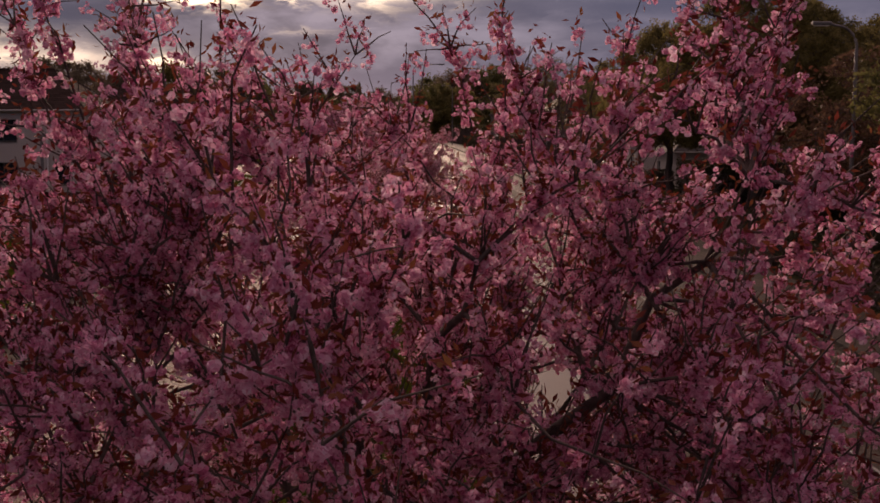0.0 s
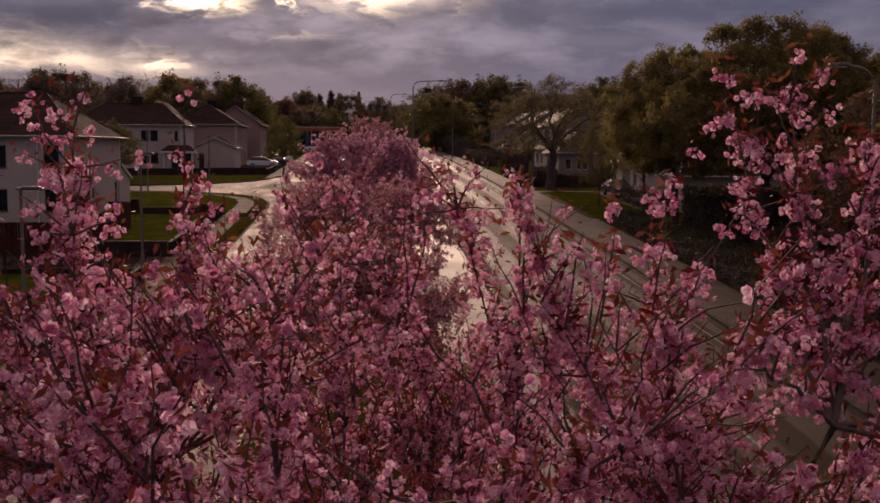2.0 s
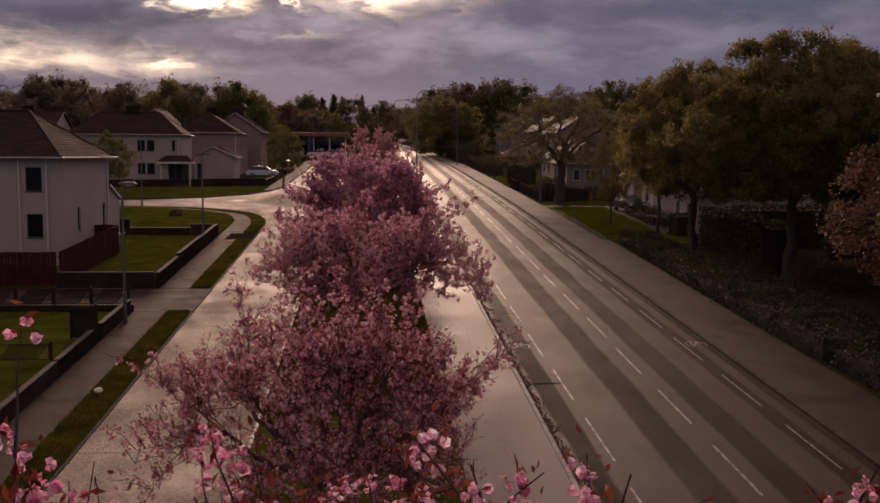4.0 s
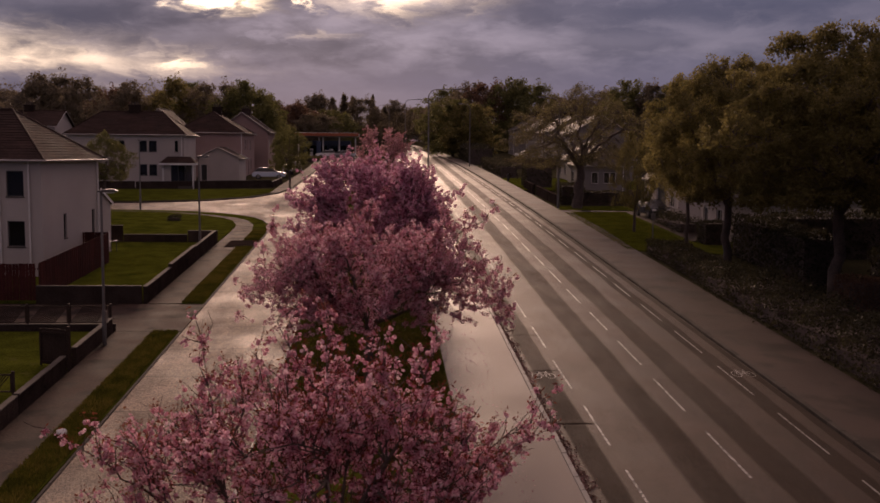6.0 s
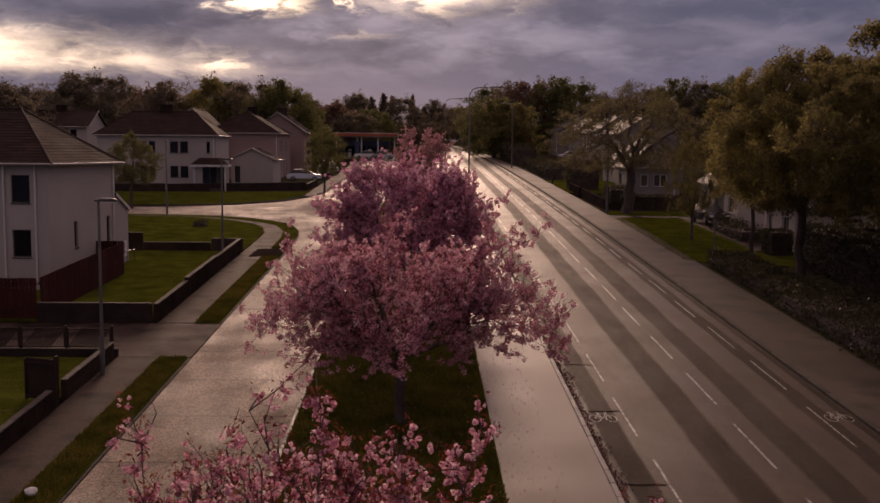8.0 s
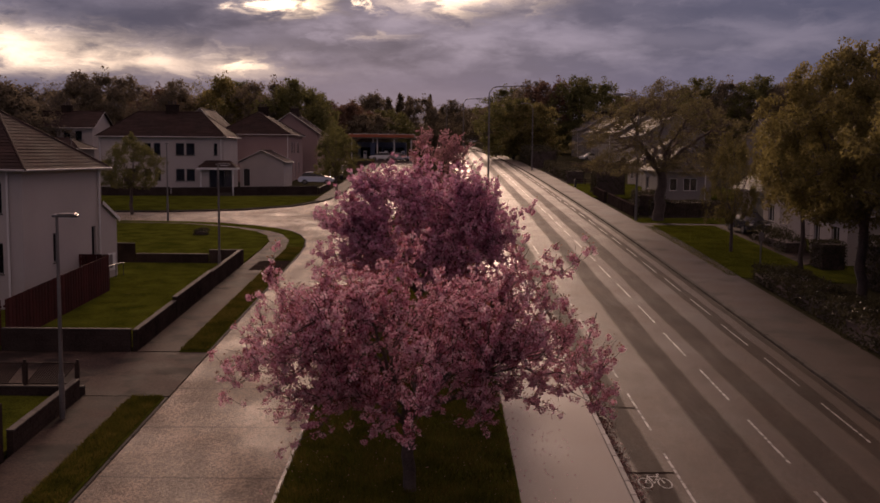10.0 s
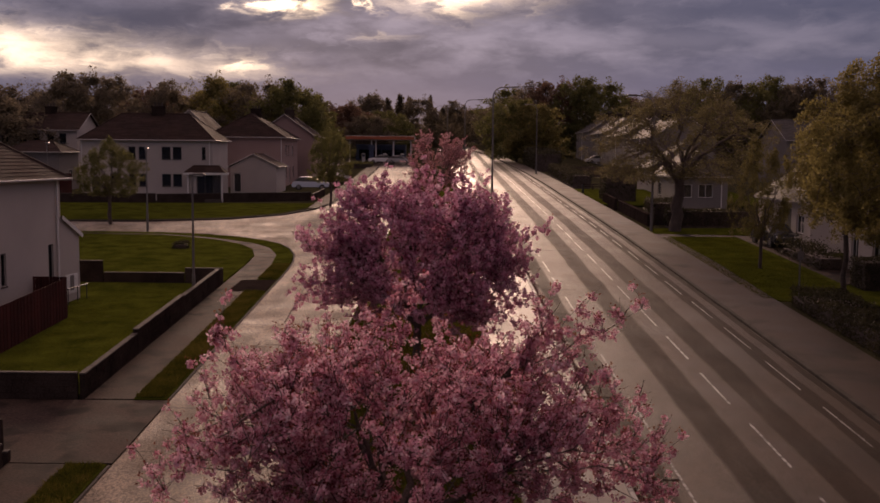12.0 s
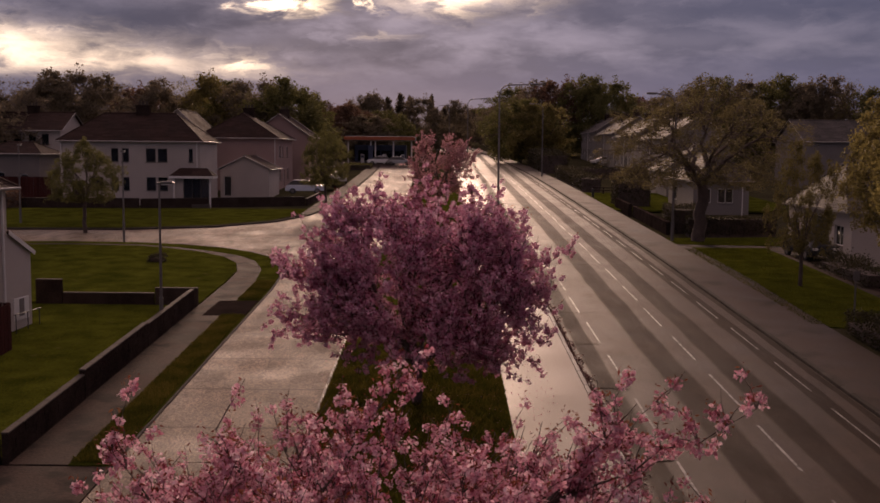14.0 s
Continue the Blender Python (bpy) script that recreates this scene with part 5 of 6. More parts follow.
# seed, shape, limbs, boughs, twigs, reach, gap, leaves a tuft, tuft size, leaf size, clear stem, trunk radius, lobes
KINDS = {
    "spreading": (3, round_shape, 9, 110, 800, 1.8, 0.42, 22, 0.42, 0.070, 0.17, 0.30, 0.30),
    "full": (7, round_shape, 10, 130, 1150, 1.5, 0.50, 38, 0.42, 0.085, 0.36, 0.34, 0.24),
    "street": (37, round_shape, 9, 90, 640, 1.5, 0.50, 15, 0.48, 0.115, 0.36, 0.36, 0.24),
    "verge": (41, round_shape, 9, 100, 750, 1.5, 0.48, 20, 0.45, 0.11, 0.46, 0.30, 0.24),
    "open": (9, round_shape, 9, 140, 1000, 1.6, 0.46, 16, 0.38, 0.066, 0.36, 0.46, 0.3),
    "wood": (13, round_shape, 8, 80, 520, 1.8, 0.8, 15, 0.8, 0.19, 0.08, 0.30, 0.30),
    "wood_b": (17, round_shape, 8, 80, 520, 1.8, 0.8, 15, 0.8, 0.19, 0.06, 0.30, 0.25),
    "bare": (19, round_shape, 9, 120, 420, 2.0, 1.3, 4, 0.4, 0.11, 0.2, 0.26, 0.3),
    "fir": (23, cone_shape, 14, 110, 420, 1.5, 0.5, 10, 0.5, 0.20, 0.05, 0.26, 0.15),
    "young": (29, round_shape, 7, 40, 320, 1.6, 0.5, 20, 0.5, 0.12, 0.25, 0.38, 0.25),
}
BIG = "large roadside tree in yellow-green spring leaf over the dark bank"
broadleaf("full", 20.0, 66.3, 11.3, 5.0, 0, BIG, "leaf_gold")
broadleaf("full", 22.8, 58.7, 12.5, 6.2, 130, BIG, "leaf_gold")
broadleaf("full", 28.5, 64.5, 12.4, 6.4, 60, BIG, "leaf_gold")
broadleaf("full", 28.0, 46.0, 11.8, 6.5, 200, BIG, "leaf_gold")
broadleaf("full", 31.5, 54.0, 12.2, 7.0, 290, BIG, "leaf_gold")
broadleaf("street", 21.2, 39.5, 8.8, 5.0, 30, "roadside tree in young copper-brown leaf over the dark bank", "leaf_copper")
# Added tree, out of view, placed only to shade the near footway and lane.
broadleaf("full", 22.0, 28.5, 12.0, 6.0, 250, BIG, "leaf_green")
broadleaf("open", 18.3, 102.0, 10.4, 6.8, 15, "spreading old tree with thin golden leaf beside the footway", "leaf_olive")
broadleaf("young", 19.15, 84.3, 7.0, 1.9, 15, "young thin-leaved tree on the grass verge", "leaf_gold")
broadleaf("verge", 20.3, 75.0, 8.9, 3.1, 95, "slender tree in golden spring leaf on the grass verge", "leaf_gold")
broadleaf("street", -24.8, 104.5, 6.2, 2.75, 15, "small round street tree in yellow-green leaf", "leaf_green")
broadleaf("street", -9.6, 121.0, 6.6, 2.4, 115, "small round street tree in yellow-green leaf", "leaf_green")

# woods behind the houses
WOOD = "dark mixed woodland tree behind the houses"
set_out = random.Random(4)
for kind, px, py, h, r, leaf in [
    ("wood", -54, 150, 11.3, 8, "leaf_hazed"), ("bare", -53, 160, 11.7, 7, "leaf_hazed"), ("wood_b", -52, 170, 12.9, 7, "leaf_hazed"), ("wood", -49, 175, 13.4, 7, "leaf_hazed"), ("bare", -48, 185, 12.1, 7, "leaf_hazed"),
    ("wood", -48, 195, 12.1, 6, "leaf_copper"), ("wood_b", -43, 190, 12.6, 6.5, "leaf_hazed"), ("bare", -41, 200, 13.4, 6, "leaf_gold"), ("wood", -35, 190, 13.7, 6.5, "leaf_gold"), ("wood_b", -33, 195, 12.7, 6, "leaf_green"),
    ("wood", -27, 185, 12.9, 6.5, "leaf_hazed"), ("wood_b", -22, 180, 12.6, 7, "leaf_green"), ("wood", -21, 190, 11.5, 6, "leaf_green"), ("wood_b", -58, 150, 11.9, 9, "leaf_hazed"), ("wood", -70, 210, 12.0, 9, "leaf_hazed"),
    ("wood_b", -62, 220, 12.4, 9, "leaf_hazed"), ("wood", -54, 225, 12.1, 9, "leaf_hazed"), ("wood_b", -46, 225, 11.9, 9, "leaf_hazed"), ("wood", -37, 225, 11.8, 8, "leaf_hazed"), ("wood_b", -23, 235, 10.4, 8, "leaf_copper"),
    ("wood", -19, 240, 10.3, 8, "leaf_copper"), ("wood_b", -17, 262, 11.9, 6, "leaf_hazed"), ("wood", -15, 268, 13.0, 6, "leaf_hazed"), ("fir", -12, 270, 12.1, 5, "leaf_hazed"), ("fir", -9, 268, 12.9, 5, "leaf_hazed"),
    ("fir", -7, 272, 12.4, 5.5, "leaf_hazed"), ("wood", -4, 265, 12.1, 6, "leaf_hazed"), ("fir", -2, 280, 13.0, 4, "leaf_hazed"), ("fir", 1, 285, 10.2, 5, "leaf_hazed"), ("wood_b", 4, 290, 11.6, 5, "leaf_hazed"),
    ("wood", 8, 330, 10.3, 7, "leaf_hazed"), ("wood_b", -11, 240, 8.8, 7, "leaf_green"), ("wood", -14, 230, 8.2, 6, "leaf_hazed"), ("wood", 1, 330, 8.8, 8, "leaf_hazed"), ("wood_b", 13, 360, 10.3, 10, "leaf_copper"),
    ("wood", 18, 370, 11.5, 10, "leaf_hazed"), ("wood", 17, 290, 11.5, 8, "leaf_hazed"), ("wood_b", 15, 222, 11.0, 7.5, "leaf_green"), ("wood", 18, 218, 10.4, 6.5, "leaf_gold"), ("wood", 19, 300, 15.3, 9, "leaf_green"),
    ("wood_b", 23, 270, 15.6, 8, "leaf_hazed"), ("wood", 27, 260, 15.8, 8, "leaf_copper"), ("wood_b", 32, 255, 16.1, 8, "leaf_green"), ("wood", 36, 250, 15.3, 8, "leaf_green"), ("wood_b", 46, 270, 12.3, 9, "leaf_copper"),
    ("wood", 49, 260, 12.7, 8, "leaf_hazed"), ("wood", 55, 255, 14.3, 8, "leaf_hazed"), ("wood_b", 57, 240, 15.5, 8, "leaf_green"), ("wood", 62, 235, 15.2, 8, "leaf_hazed"), ("wood_b", 66, 230, 15.6, 7.5, "leaf_green"),
    ("wood", 69, 225, 14.5, 7, "leaf_hazed"), ("wood_b", 71, 220, 15.0, 7, "leaf_hazed"), ("bare", 74, 215, 14.2, 4.5, "leaf_gold"), ("wood", 77, 210, 13.6, 7, "leaf_green"), ("wood_b", 80, 200, 13.7, 8, "leaf_hazed"),
    ("wood", 82, 190, 13.4, 8, "leaf_hazed"), ("wood", 76, 250, 11.1, 8, "leaf_hazed"), ("wood_b", 85, 250, 10.7, 8, "leaf_hazed"), ("wood", 68, 260, 11.8, 8, "leaf_hazed")]:
    broadleaf(kind, px, py, h, r, set_out.uniform(0, 360), WOOD if kind != "fir" else "dark fir tree rising over the far wood", leaf)
# ---- walls, fences and hedges ----


def garden_wall(name, x0, y0, x1, y1, height, label, thick=0.18, stone="stone", cope="cope"):
    """A low wall that follows the slope, with coping stones."""
    a, b = Vector((x0, y0, 0)), Vector((x1, y1, 0))
    d = b - a
    root = thing(name, pose(x0, y0, G(y0), 0, 0, math.degrees(math.atan2(d.y, d.x))), label, "wall", "garden walls")

    def fall(x):
        return G(y0 + d.y * x / d.length) - G(y0)

    bm = bmesh.new()
    courses = max(2, round((height + 0.2) / 0.22))
    r = random.Random(int(abs(x0 * 7 + y0 * 13)))
    for c in range(courses):
        h0, h1 = -0.2 + (height + 0.2) * c / courses, -0.2 + (height + 0.2) * (c + 1) / courses
        x = -0.2 * (c % 2)
        while x < d.length:
            w = r.uniform(0.38, 0.5)
            s, e = max(0, x), min(d.length, x + w)
            if e - s > 0.05:
                o = r.uniform(-0.006, 0.006)
                box(bm, s + 0.006, e - 0.006, -thick / 2 + o, thick / 2 + o, h0 + 0.006, h1 - 0.006)
            x += w
    box(bm, 0.01, d.length - 0.01, -thick / 2 + 0.02, thick / 2 - 0.02, -0.2, height - 0.01)
    for v in bm.verts:
        v.co.z += fall(v.co.x)
    part("masonry", bm, stone, root)
    n = max(1, round(d.length / 0.9))
    cap = bmesh.new()
    box(cap, 0.005, d.length / n - 0.005, -thick / 2 - 0.015, thick / 2 + 0.015, 0, 0.05, bevel=0.012)
    me = bpy.data.meshes.new("coping_stone")
    cap.to_mesh(me), cap.free()
    for i in range(n):
        u, v = d.length * i / n, d.length * (i + 1) / n
        part("coping_stone", me, cope, root).matrix_basis = pose(u, r.uniform(-0.006, 0.006), height + fall(u) + 0.001, r.uniform(-0.6, 0.6), -math.degrees(math.atan2(fall(v) - fall(u), v - u)), 0)
    return root


LOW = "low dark stone garden wall with pale coping"
for y0, y1, h in ((57.75, 63.4, 0.78), (63.45, 70.3, 0.92), (70.35, 77.6, 0.86)):
    garden_wall("garden_wall", -10.62, y0, -10.62, y1, h, LOW)
garden_wall("garden_wall", -15.6, 57.75, -10.76, 57.75, 0.82, LOW)
garden_wall("garden_wall", -16.65, 78.2, -12.5, 78.2, 0.55, LOW)
garden_wall("garden_wall", -12.45, 78.2, -10.5, 78.2, 0.8, LOW)
garden_wall("garden_wall", -17.9, 78.2, -16.7, 78.2, 1.15, LOW)
for y0, y1, h in ((46.6, 51.6, 0.62), (40.8, 45.4, 0.62), (34.5, 40.7, 0.6), (28, 34.4, 0.6), (20, 27.9, 0.6)):
    garden_wall("garden_wall", -10.62, y0, -10.62, y1, h, LOW)
garden_wall("garden_wall", -17.5, 51.95, -10.5, 51.95, 0.30, LOW)
garden_wall("garden_wall", 17.45, 107.6, 17.45, 114.0, 0.75, "rough brown stone wall beside the footway", 0.3, cope="stone")
garden_wall("garden_wall", 17.45, 114.05, 17.45, 121.0, 0.75, "rough brown stone wall beside the footway", 0.3, cope="stone")
garden_wall("garden_wall", 17.1, 121.05, 17.1, 128.0, 0.9, "rough brown stone wall beside the footway", 0.3, cope="stone")
garden_wall("garden_wall", -40.0, 124.3, -27.0, 124.9, 0.75, "low dark wall before the white houses")
garden_wall("garden_wall", -26.9, 124.9, -12.4, 129.0, 0.7, "low dark wall before the white houses")
garden_wall("garden_wall", -12.3, 129.1, -12.0, 137.0, 0.5, "low dark wall before the white houses")


def board_fence(x0, y0, x1, y1, height, label, back=1):
    a, b = Vector((x0, y0, 0)), Vector((x1, y1, 0))
    d = b - a
    root = thing("timber_fence", pose(x0, y0, 0, 0, 0, math.degrees(math.atan2(d.y, d.x))), label, "fence", "timber fences")
    me = bpy.data.meshes.new("board")
    bm = boxes((0, 0.142, -0.011, 0.011, 0, height), bevel=0.004)
    bm.to_mesh(me), bm.free()
    n = int(d.length / 0.15)
    for i in range(n):
        y = y0 + d.y * i / n
        part("board", me, "timber", root).matrix_basis = pose(d.length * i / n, 0.008 * (i % 2), G(y) + 0.1 + random.uniform(-0.012, 0.012), 0, random.uniform(-0.2, 0.2), 0)
    for i in range(int(d.length / 1.8) + 1):
        y = y0 + d.y * min(1, i * 1.8 / d.length)
        part("post", boxes((i * 1.8 - 0.045, i * 1.8 + 0.045, *sorted((0.035 * back, 0.125 * back)), G(y) - 0.2, G(y) + height + 0.05), bevel=0.006), "timber", root)
    for h in (0.35, height - 0.3):
        bm = bmesh.new()
        z0, z1 = G(y0) + h + 0.1, G(y1) + h + 0.1
        vs = [bm.verts.new((x, yy, z + k)) for x, z in ((0, z0), (d.length, z1)) for yy in (0.021 * back, 0.06 * back) for k in (0, 0.08)]
        for f in ((0, 1, 3, 2), (4, 6, 7, 5), (0, 4, 5, 1), (2, 3, 7, 6), (0, 2, 6, 4), (1, 5, 7, 3)):
            bm.faces.new([vs[k] for k in f])
        bmesh.ops.recalc_face_normals(bm, faces=bm.faces[:])
        part("rail", bm, "timber", root)


FENCE = "dark red-brown close-boarded timber fence by the lawn"
board_fence(-15.3, 69.3, -15.6, 58.1, 1.75, FENCE, -1)
board_fence(-18.2, 69.5, -15.35, 69.4, 1.75, FENCE)
board_fence(-24.5, 58.0, -15.7, 58.0, 1.75, FENCE)


board_fence(-46.0, 129.0, -36.6, 129.0, 2.3, "tall red-brown timber fence beside the white houses")


def trellis(x0, y, x1, z, label, height=0.72):
    """Panels of crossed laths between posts."""
    root = thing("trellis_fence", pose(x0, y, z), label, "fence", "trellis fences")
    n = max(1, round((x1 - x0) / 1.75))
    w = (x1 - x0) / n
    lath = bmesh.new()
    box(lath, -0.017, 0.017, -0.006, 0.006, -height * 0.66, height * 0.66)
    me = bpy.data.meshes.new("lath")
    lath.to_mesh(me), lath.free()
    for i in range(n + 1):
        part("post", boxes((i * w - 0.045, i * w + 0.045, -0.045, 0.045, -0.1, height + 0.1), bevel=0.006), "lattice", root)
    for i in range(n):
        f = part("panel_frame", boxes((i * w + 0.05, i * w + w - 0.05, -0.022, 0.022, 0.02, 0.06), (i * w + 0.05, i * w + w - 0.05, -0.022, 0.022, height - 0.04, height), (i * w + 0.05, i * w + 0.09, -0.022, 0.022, 0.06, height - 0.04), (i * w + w - 0.09, i * w + w - 0.05, -0.022, 0.022, 0.06, height - 0.04)), "lattice", root)
        for k in range(15):
            x = i * w + 0.32 + k * (w - 0.64) / 14
            part("lath", me, "lattice", f).matrix_basis = pose(x, -0.008, height / 2 + 0.01, 0, 40, 0)


trellis(-17.4, 51.95, -10.7, G(52) + 0.36, "dark brown trellis fence on the low wall")
trellis(-17.0, 42.2, -11.2, G(42) + 0.3, "dark brown trellis fence in the garden", 0.6)
gate = thing("garden_gate", pose(-10.66, 45.95, G(46) + 0.13, 0, 0, 70), "dark boarded garden gate standing open beside the wall", "gate")
part("gate_frame", boxes((-0.03, 0.03, 0.02, 0.08, 0, 1.3), (-0.03, 0.03, 1.06, 1.12, 0, 1.3), (-0.025, 0.025, 0.08, 1.06, 0.08, 0.16), (-0.025, 0.025, 0.08, 1.06, 1.14, 1.22)), "lattice", gate)
for k in range(8):
    part("slat", boxes((0.026, 0.046, 0.05 + k * 0.132, 0.174 + k * 0.132, 0.04, 1.33)), "lattice", gate)
part("gate_post", boxes((-0.06, 0.06, -0.14, -0.02, -0.2, 1.45), bevel=0.012), "lattice", gate)


def hedge(x0, x1, y0, y1, height, leaf, label, seed, density=260, size=0.05, ragged=0.08, name="hedge"):
    """A clipped or rough hedge: a solid box core in bark colour under many leaves."""
    r = np.random.default_rng(seed)
    root = thing(name, pose((x0 + x1) / 2, (y0 + y1) / 2, 0), label, "hedge", "hedges")
    w, d = x1 - x0, y1 - y0
    n = int(density * (2 * (w + d) * height + w * d))
    side = r.uniform(0, 1, n)
    per = 2 * (w + d) * height
    p = np.empty((n, 3))
    top = side < w * d / (per + w * d)
    p[:, 0], p[:, 1], p[:, 2] = r.uniform(-w / 2, w / 2, n), r.uniform(-d / 2, d / 2, n), r.uniform(0, height, n)
    p[top, 2] = height
    face = r.uniform(0, 2 * (w + d), n)
    for k, (lo, hi) in enumerate(((0, w), (w, 2 * w), (2 * w, 2 * w + d), (2 * w + d, 2 * w + 2 * d))):
        s = (~top) & (face >= lo) & (face < hi)
        if k < 2:
            p[s, 1] = (-1, 1)[k] * d / 2
        else:
            p[s, 0] = (-1, 1)[k - 2] * w / 2
    lump = np.sin(p[:, 0] * 2.1 + seed) * np.cos(p[:, 1] * 1.7 + seed) * ragged
    p += r.normal(0, ragged * 0.6, p.shape)
    p[:, 2] += lump * (p[:, 2] > height * 0.5)
    p[:, 2] = np.maximum(p[:, 2], 0.02)
    p[:, 2] += np.array([G(v) for v in p[:, 1] + (y0 + y1) / 2]) + 0.08
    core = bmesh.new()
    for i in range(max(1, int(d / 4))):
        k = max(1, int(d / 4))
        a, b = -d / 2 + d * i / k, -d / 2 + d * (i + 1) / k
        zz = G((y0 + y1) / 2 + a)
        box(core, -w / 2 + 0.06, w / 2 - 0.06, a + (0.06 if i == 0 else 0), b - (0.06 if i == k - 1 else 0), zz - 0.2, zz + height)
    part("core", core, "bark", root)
    part("foliage", flakes(p, size, r, 0.6, 0.25), leaf, root)["kind"] = "stuff"
    return root


DARK = "dense dark green hedge"
hedge(24.7, 34.0, 71.0, 73.0, 2.6, "hedge_leaf", "tall dark hedge between the gardens", 19, 90, 0.09, 0.2)
hedge(17.3, 19.4, 62.0, 73.6, 0.8, "hedge_leaf", "low rough dark hedge beside the footway", 1, 300, 0.05, 0.14)
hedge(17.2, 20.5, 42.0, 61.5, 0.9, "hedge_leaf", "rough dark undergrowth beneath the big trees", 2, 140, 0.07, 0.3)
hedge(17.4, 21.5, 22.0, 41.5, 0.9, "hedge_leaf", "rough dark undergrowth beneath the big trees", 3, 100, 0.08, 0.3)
hedge(22.6, 24.6, 62.0, 73.0, 2.5, "hedge_leaf", "tall dark hedge before the bungalow", 4, 130, 0.07, 0.15)
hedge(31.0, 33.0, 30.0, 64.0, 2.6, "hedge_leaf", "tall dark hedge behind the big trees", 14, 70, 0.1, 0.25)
hedge(22.3, 23.7, 77.4, 79.2, 1.5, "hedge_leaf", "clipped dark hedge beside the bungalow", 5, 240, 0.05)
hedge(17.3, 20.3, 128.3, 132.3, 2.5, "hedge_leaf", "square clipped dark hedge behind the stone wall", 6, 120, 0.07)
hedge(18.6, 25.0, 106.0, 107.2, 1.2, "hedge_leaf", DARK, 7, 200, 0.06)
hedge(18.0, 20.2, 108.5, 112.0, 1.6, "hedge_leaf", "rounded dark shrub by the wall", 8, 200, 0.06, 0.2)
hedge(16.8, 19.0, 150.0, 178.0, 1.4, "hedge_leaf", "long dark hedge beside the footway", 9, 60, 0.09, 0.15)
hedge(19.0, 31.0, 176.0, 178.0, 1.3, "hedge_leaf", DARK, 10, 60, 0.09, 0.15)
hedge(16.0, 20.0, 190.0, 215.0, 2.6, "hedge_leaf", "tall dark hedge under the far trees", 11, 40, 0.12, 0.3)
hedge(-40.0, -37.5, 118.0, 124.0, 1.6, "leaf_copper", "copper-red shrub by the side road", 12, 90, 0.08, 0.3)
hedge(-15.0, -10.8, 195.0, 199.0, 0.6, "leaf_green", "low green hedge by the filling station", 13, 60, 0.09, 0.1)
hedge(22.0, 26.0, 55.3, 56.9, 1.4, "leaf_copper", "brown clipped hedge beneath the big trees", 17, 300, 0.05, 0.08)
hedge(26.2, 29.5, 60.0, 62.0, 1.8, "hedge_leaf", "tall dark hedge behind the big trees", 18, 150, 0.07, 0.2)
hedge(22.5, 23.9, 84.0, 91.0, 0.7, "hedge_leaf", "dark rockery shrubs in the bungalow garden", 15, 160, 0.06, 0.35)
hedge(-16.2, -15.4, 90.2, 90.9, 0.35, "hedge_leaf", "small dark tussock on the corner lawn", 16, 400, 0.05, 0.12)


def blades(name, outline, count, height, seed, label, look_of="blade"):
    """Short grass standing on a strip x0..x1, y0..y1."""
    x0, x1, y0, y1 = outline
    r = np.random.default_rng(seed)
    x, y = r.uniform(x0, x1, count), r.uniform(y0, y1, count)
    z = np.array([G(v) for v in y]) + 0.09
    a = r.uniform(0, 6.28, count)
    h = height * r.uniform(0.5, 1.5, count)
    w = 0.012
    lean = r.normal(0, 0.4, (2, count)) * h
    b = np.stack([x - w * np.cos(a), y - w * np.sin(a), z], 1)
    c = np.stack([x + w * np.cos(a), y + w * np.sin(a), z], 1)
    t = np.stack([x + lean[0], y + lean[1], z + h], 1)
    me = mesh_of(name, np.stack([b, c, t], 1).reshape(-1, 3), np.arange(3 * count).reshape(-1, 3))
    tagged(part(name, me, look_of), label, "grass", "", "stuff")


blades("grass_blades", (GRASS_L + 0.05, GRASS_R - 0.05, 36, 72), 90000, 0.13, 1, "long rough grass on the median strip", "dry_blade")
blades("grass_blades", (PATH_R + 0.02, SERVICE_L - 0.15, 28, 51.7), 24000, 0.09, 2, "long grass along the verge", "dry_blade")
blades("grass_blades", (PATH_R + 0.02, SERVICE_L - 0.15, 57.7, 75.9), 19000, 0.08, 3, "long grass along the verge", "dry_blade")
blades("grass_blades", (PATH_R + 0.02, SERVICE_L - 0.15, 79.4, 84.5), 5000, 0.08, 6, "long grass along the verge", "dry_blade")
blades("grass_blades", (-15.2, -10.8, 58, 77.6), 28000, 0.05, 4, "short lawn grass")
blades("grass_blades", (16.4, 21.4, 75, 98), 30000, 0.06, 5, "short grass on the verge")


def leaf_litter():
    r = np.random.default_rng(9)
    n = 9000
    y = r.uniform(20, 110, n)
    x = MID_KERB + np.abs(r.normal(0, 0.16, n)) * (0.6 + 0.5 * np.sin(y * 1.3) ** 2)
    z = np.array([G(v) for v in y]) + 0.012
    tagged(part("leaf_litter", flakes(np.stack([x, y, z], 1), 0.035, r, 0.6, 0.15), "litter"), "fallen leaves and petals along the kerb", "leaf litter", "", "stuff")
    y = r.uniform(5, 75, 6000)
    x = r.uniform(GRASS_L - 0.4, GRASS_R + 1.6, 6000)
    z = np.array([G(v) for v in y]) + 0.10
    tagged(part("fallen_petals", flakes(np.stack([x, y, z], 1), 0.02, r, 0.8, 0.15), "far_blossom"), "fallen pink petals under the cherry trees", "petals", "", "stuff")


leaf_litter()


def bollard(x, y):
    root = thing("bollard", pose(x, y, G(y) + 0.08), "short black post at the footway's edge", "bollard")
    part("shaft", boxes((-0.11, 0.11, -0.11, 0.11, -0.2, 0.85), bevel=0.02), "dark", root)
    part("cap", boxes((-0.13, 0.13, -0.13, 0.13, 0.851, 0.93), bevel=0.03), "dark", root)


bollard(16.55, 139.5)


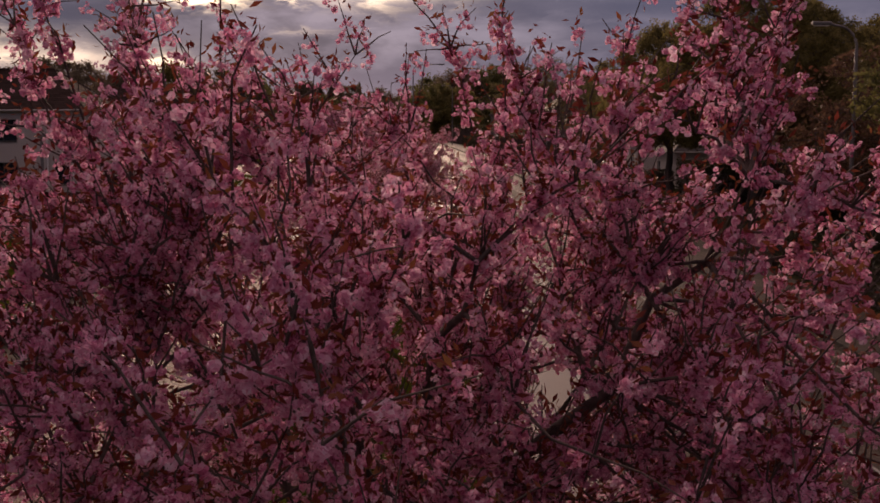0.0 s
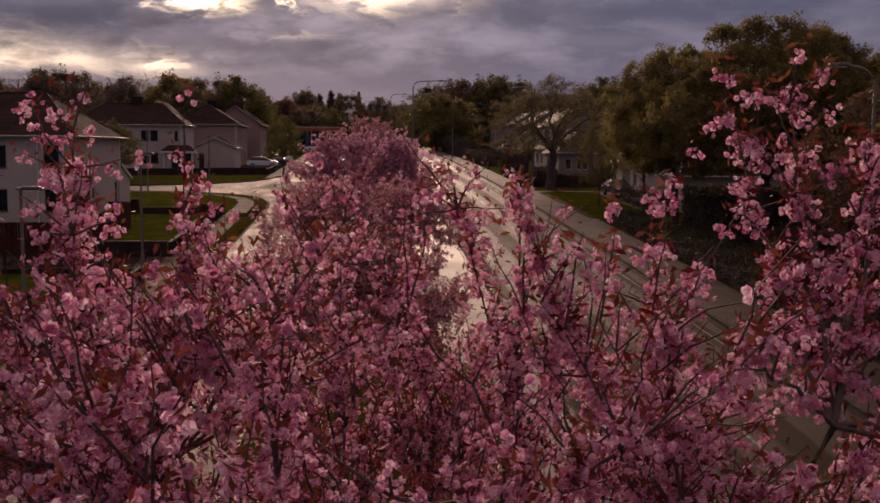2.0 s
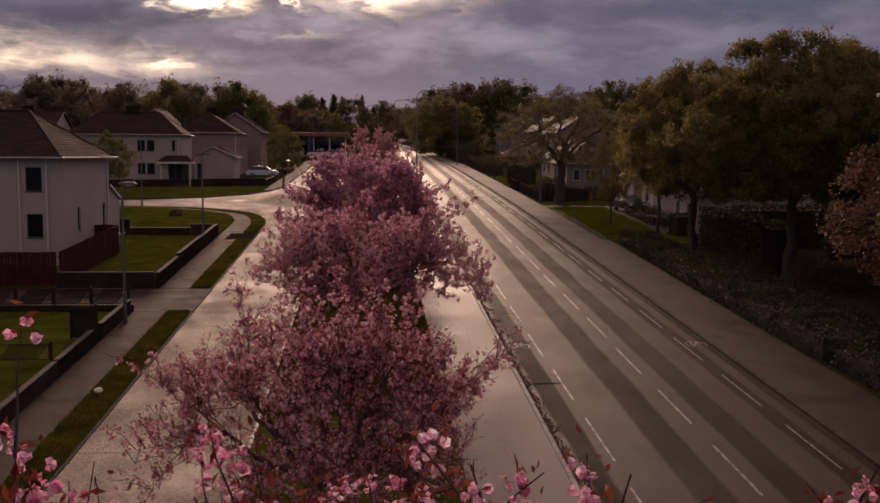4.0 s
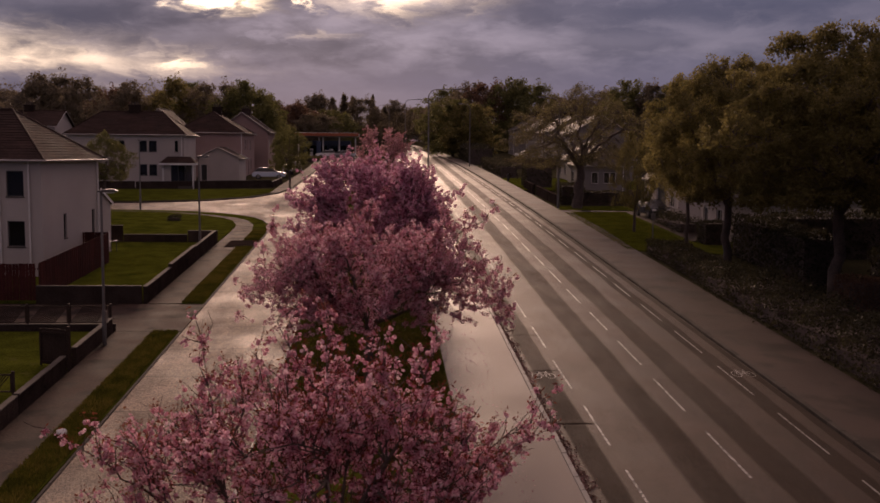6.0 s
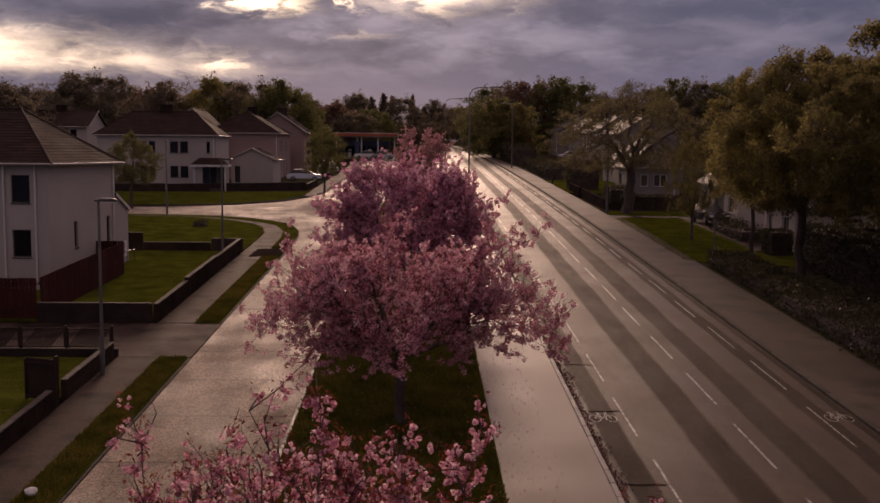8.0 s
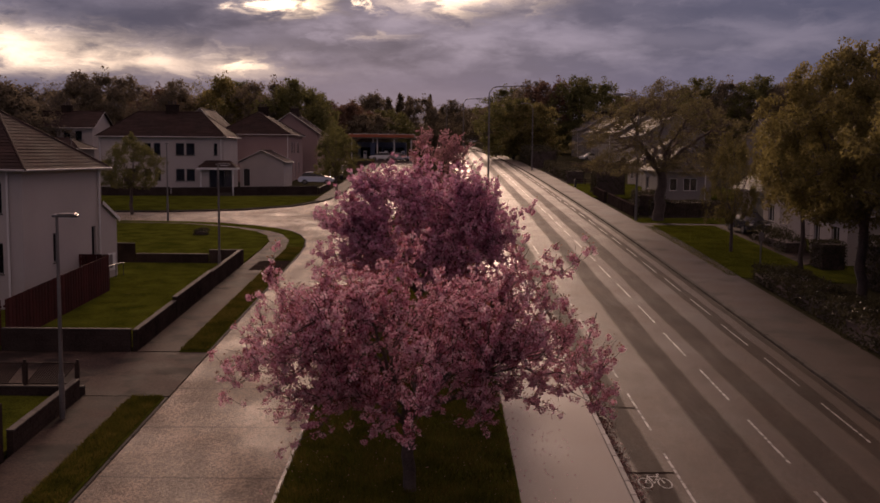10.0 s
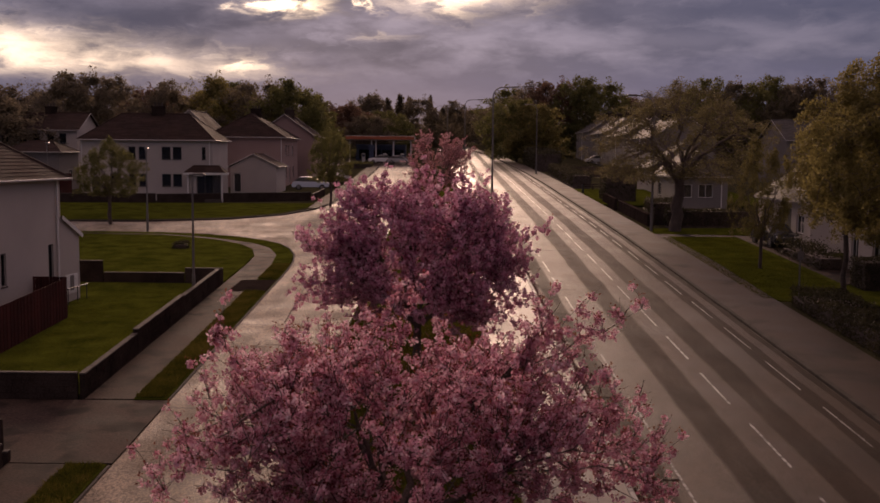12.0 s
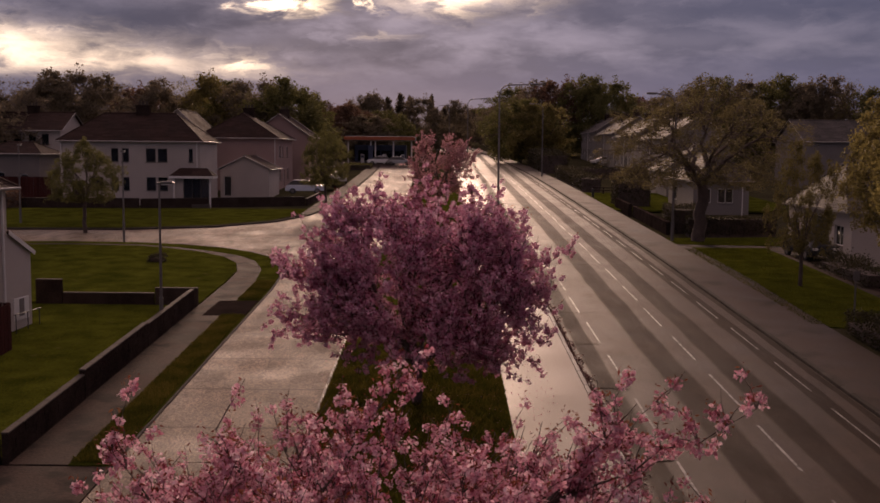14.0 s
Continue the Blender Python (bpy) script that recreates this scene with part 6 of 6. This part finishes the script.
def rail_fence(x0, x1, y):
    root = thing("rail_fence", pose(0, 0, G(y) + 0.1), "low dark timber rail fence on the grass bank", "fence")
    for k in range(3):
        x = x0 + (x1 - x0) * k / 2
        part("post", boxes((x - 0.06, x + 0.06, y - 0.06, y + 0.06, -0.2, 0.75), bevel=0.01), "lattice", root)
    for z in (0.35, 0.62):
        part("rail", boxes((x0, x1, y - 0.1, y - 0.062, z, z + 0.09), bevel=0.008), "lattice", root)


rail_fence(17.3, 19.5, 144.4)


def sign_post(x, y):
    root = thing("sign_post", pose(x, y, G(y) + 0.08), "thin grey post with a small sign plate", "sign post")
    bm = bmesh.new()
    tube(bm, (0, 0, -0.2), (0, 0, 2.6), 0.035, 0.035, 8)
    part("post", bm, "steel", root)
    part("plate", boxes((-0.14, 0.14, -0.05, -0.036, 2.1, 2.5), bevel=0.004), "grey_render", root)


sign_post(17.75, 73.9)


def white_stone(x, y):
    bm = bmesh.new()
    bmesh.ops.create_icosphere(bm, subdivisions=2, radius=0.16)
    for v in bm.verts:
        v.co *= 1 + 0.25 * noise.noise(v.co * 9)
        v.co.z *= 0.7
    bm.transform(pose(x, y, G(y) + 0.19))
    tagged(part("white_stone", bm, "white"), "small painted white stone on the grass verge", "stone")


white_stone(-8.6, 38.6)


def car(x, y, turn, paint, label, length=4.2):
    """A hatchback: body from a side outline, tapered cabin, windows, wheels and lights."""
    root = thing("car", pose(x, y, G(y) + 0.12, 0, 0, turn), label, "car", "parked cars")

    def loft(profile, half, top_half, z_mid, mat, name):
        bm = bmesh.new()
        rows = []
        for s in (-1, 1):
            rows.append([bm.verts.new((px * length / 4.2, s * (half if pz < z_mid else top_half), pz)) for px, pz in profile])
        n = len(profile)
        for i in range(n):
            j = (i + 1) % n
            bm.faces.new((rows[0][i], rows[0][j], rows[1][j], rows[1][i]))
        bm.faces.new(rows[0]), bm.faces.new(rows[1][::-1])
        bmesh.ops.recalc_face_normals(bm, faces=bm.faces[:])
        bmesh.ops.bevel(bm, geom=bm.edges[:], offset=0.05, segments=2, affect="EDGES", profile=0.5, clamp_overlap=True)
        return part(name, bm, mat, root)

    loft([(-2.08, 0.32), (-2.1, 0.62), (-1.95, 0.86), (-1.2, 0.95), (1.75, 0.98), (2.05, 0.85), (2.1, 0.55), (2.05, 0.3)], 0.87, 0.80, 0.8, paint, "body")
    loft([(-1.25, 0.93), (-0.35, 1.42), (1.25, 1.45), (1.9, 0.96)], 0.80, 0.62, 1.2, "dark", "cabin_glass")
    loft([(-0.38, 1.40), (-0.25, 1.47), (1.15, 1.50), (1.32, 1.42)], 0.66, 0.60, 1.45, paint, "roof_panel")
    for wx in (-1.3, 1.3):
        for s in (-1, 1):
            bm = bmesh.new()
            tube(bm, (wx * length / 4.2, s * 0.70, 0.31), (wx * length / 4.2, s * 0.885, 0.31), 0.31, 0.31, 18)
            w = part("wheel", bm, "rubber", root)
            bm = bmesh.new()
            tube(bm, (wx * length / 4.2, s * 0.886, 0.31), (wx * length / 4.2, s * 0.90, 0.31), 0.2, 0.17, 14)
            part("rim", bm, "steel", w)
    for s in (-1, 1):
        part("headlight", boxes((-2.12, -1.98, s * 0.62 - 0.16, s * 0.62 + 0.16, 0.62, 0.76), bevel=0.02), "white", root)
        part("tail_light", boxes((2.03, 2.13, s * 0.66 - 0.12, s * 0.66 + 0.12, 0.66, 0.86), bevel=0.02), "canopy_red", root)
    return root


car(-13.9, 140.5, 183, "car_silver", "silver hatchback parked by the garage")
car(-12.6, 149.5, 100, "car_dark", "dark car parked in a drive")
car(-12.0, 158.0, 95, "car_white", "white car parked along the service road")
car(-10.2, 208.5, 10, "car_white", "white car at the filling station")
car(-6.6, 206.5, 170, "car_silver", "silver car at the filling station")
car(29.4, 215.0, 20, "car_white", "white car parked before the terrace")
car(33.4, 213.5, 185, "car_silver", "silver car parked before the terrace")
car(22.5, 255.0, 12, "car_white", "white car parked beside the far road")
car(25.5, 258.0, 190, "car_silver", "silver car parked beside the far road")
car(15.2, 268.0, 95, "car_dark", "dark car on the far roadside")
car(28.6, 55.2, 60, "car_white", "white car parked behind the roadside trees")
car(23.2, 94.3, 95, "car_dark", "dark car parked by the bungalow")


def filling_station():
    y = 212.0
    root = thing("filling_station", pose(-16.6, y, G(y) + 0.05), "filling station canopy with an orange-red fascia on slim posts", "filling station")
    part("canopy", boxes((0, 12.4, 0, 9, 4.15, 4.85), bevel=0.05), "white", root)
    part("fascia", boxes((-0.03, 12.43, -0.04, -0.003, 4.2, 4.8), (-0.04, -0.003, 0, 9, 4.2, 4.8)), "canopy_red", root)
    for px in (0.6, 4.6, 5.4, 8.6, 11.8):
        part("post", boxes((px - 0.11, px + 0.11, 0.9, 1.12, -0.3, 4.15), bevel=0.01), "white", root)
    for px in (3.0, 6.9, 10.2):
        pump = part("pump", boxes((px - 0.3, px + 0.3, 2.5, 3.0, 0, 1.7), bevel=0.04), "white", root)
        part("display", boxes((px - 0.22, px + 0.22, 2.46, 2.499, 1.05, 1.5)), "blue_sign", pump)
    kiosk = part("kiosk", boxes((1.0, 10.5, 10.0, 15.0, -0.3, 3.4), bevel=0.02), "blue_sign", root)
    for i in range(4):
        part("shop_window", boxes((1.6 + i * 2.2, 3.5 + i * 2.2, 9.96, 9.996, 0.5, 2.4)), "glass", kiosk)
    part("price_sign", boxes((4.3, 5.1, -1.2, -1.05, -0.3, 3.2), bevel=0.02), "blue_sign", root)


filling_station()
sheet("forecourt", [(-18, 201), (-3.2, 201), (-3.2, 232), (-18, 232)], 0.03, "footway", label="wet filling station forecourt", category="forecourt")


def traffic_signal(x, y):
    root = thing("traffic_signal", pose(x, y, G(y)), "traffic signal showing red at the far junction", "traffic light")
    bm = bmesh.new()
    tube(bm, (0, 0, -0.2), (0, 0, 3.4), 0.06, 0.06, 8)
    part("pole", bm, "dark", root)
    part("signal_head", boxes((-0.2, 0.2, -0.16, 0.1, 2.4, 3.5), bevel=0.03), "dark", root)
    for k, mat in ((3.25, "signal_red"), (2.95, "dark"), (2.65, "dark")):
        bm = bmesh.new()
        tube(bm, (0, -0.165, k), (0, -0.2, k), 0.12, 0.12, 12)
        part("lens", bm, mat, root)


traffic_signal(6.0, 300.0)
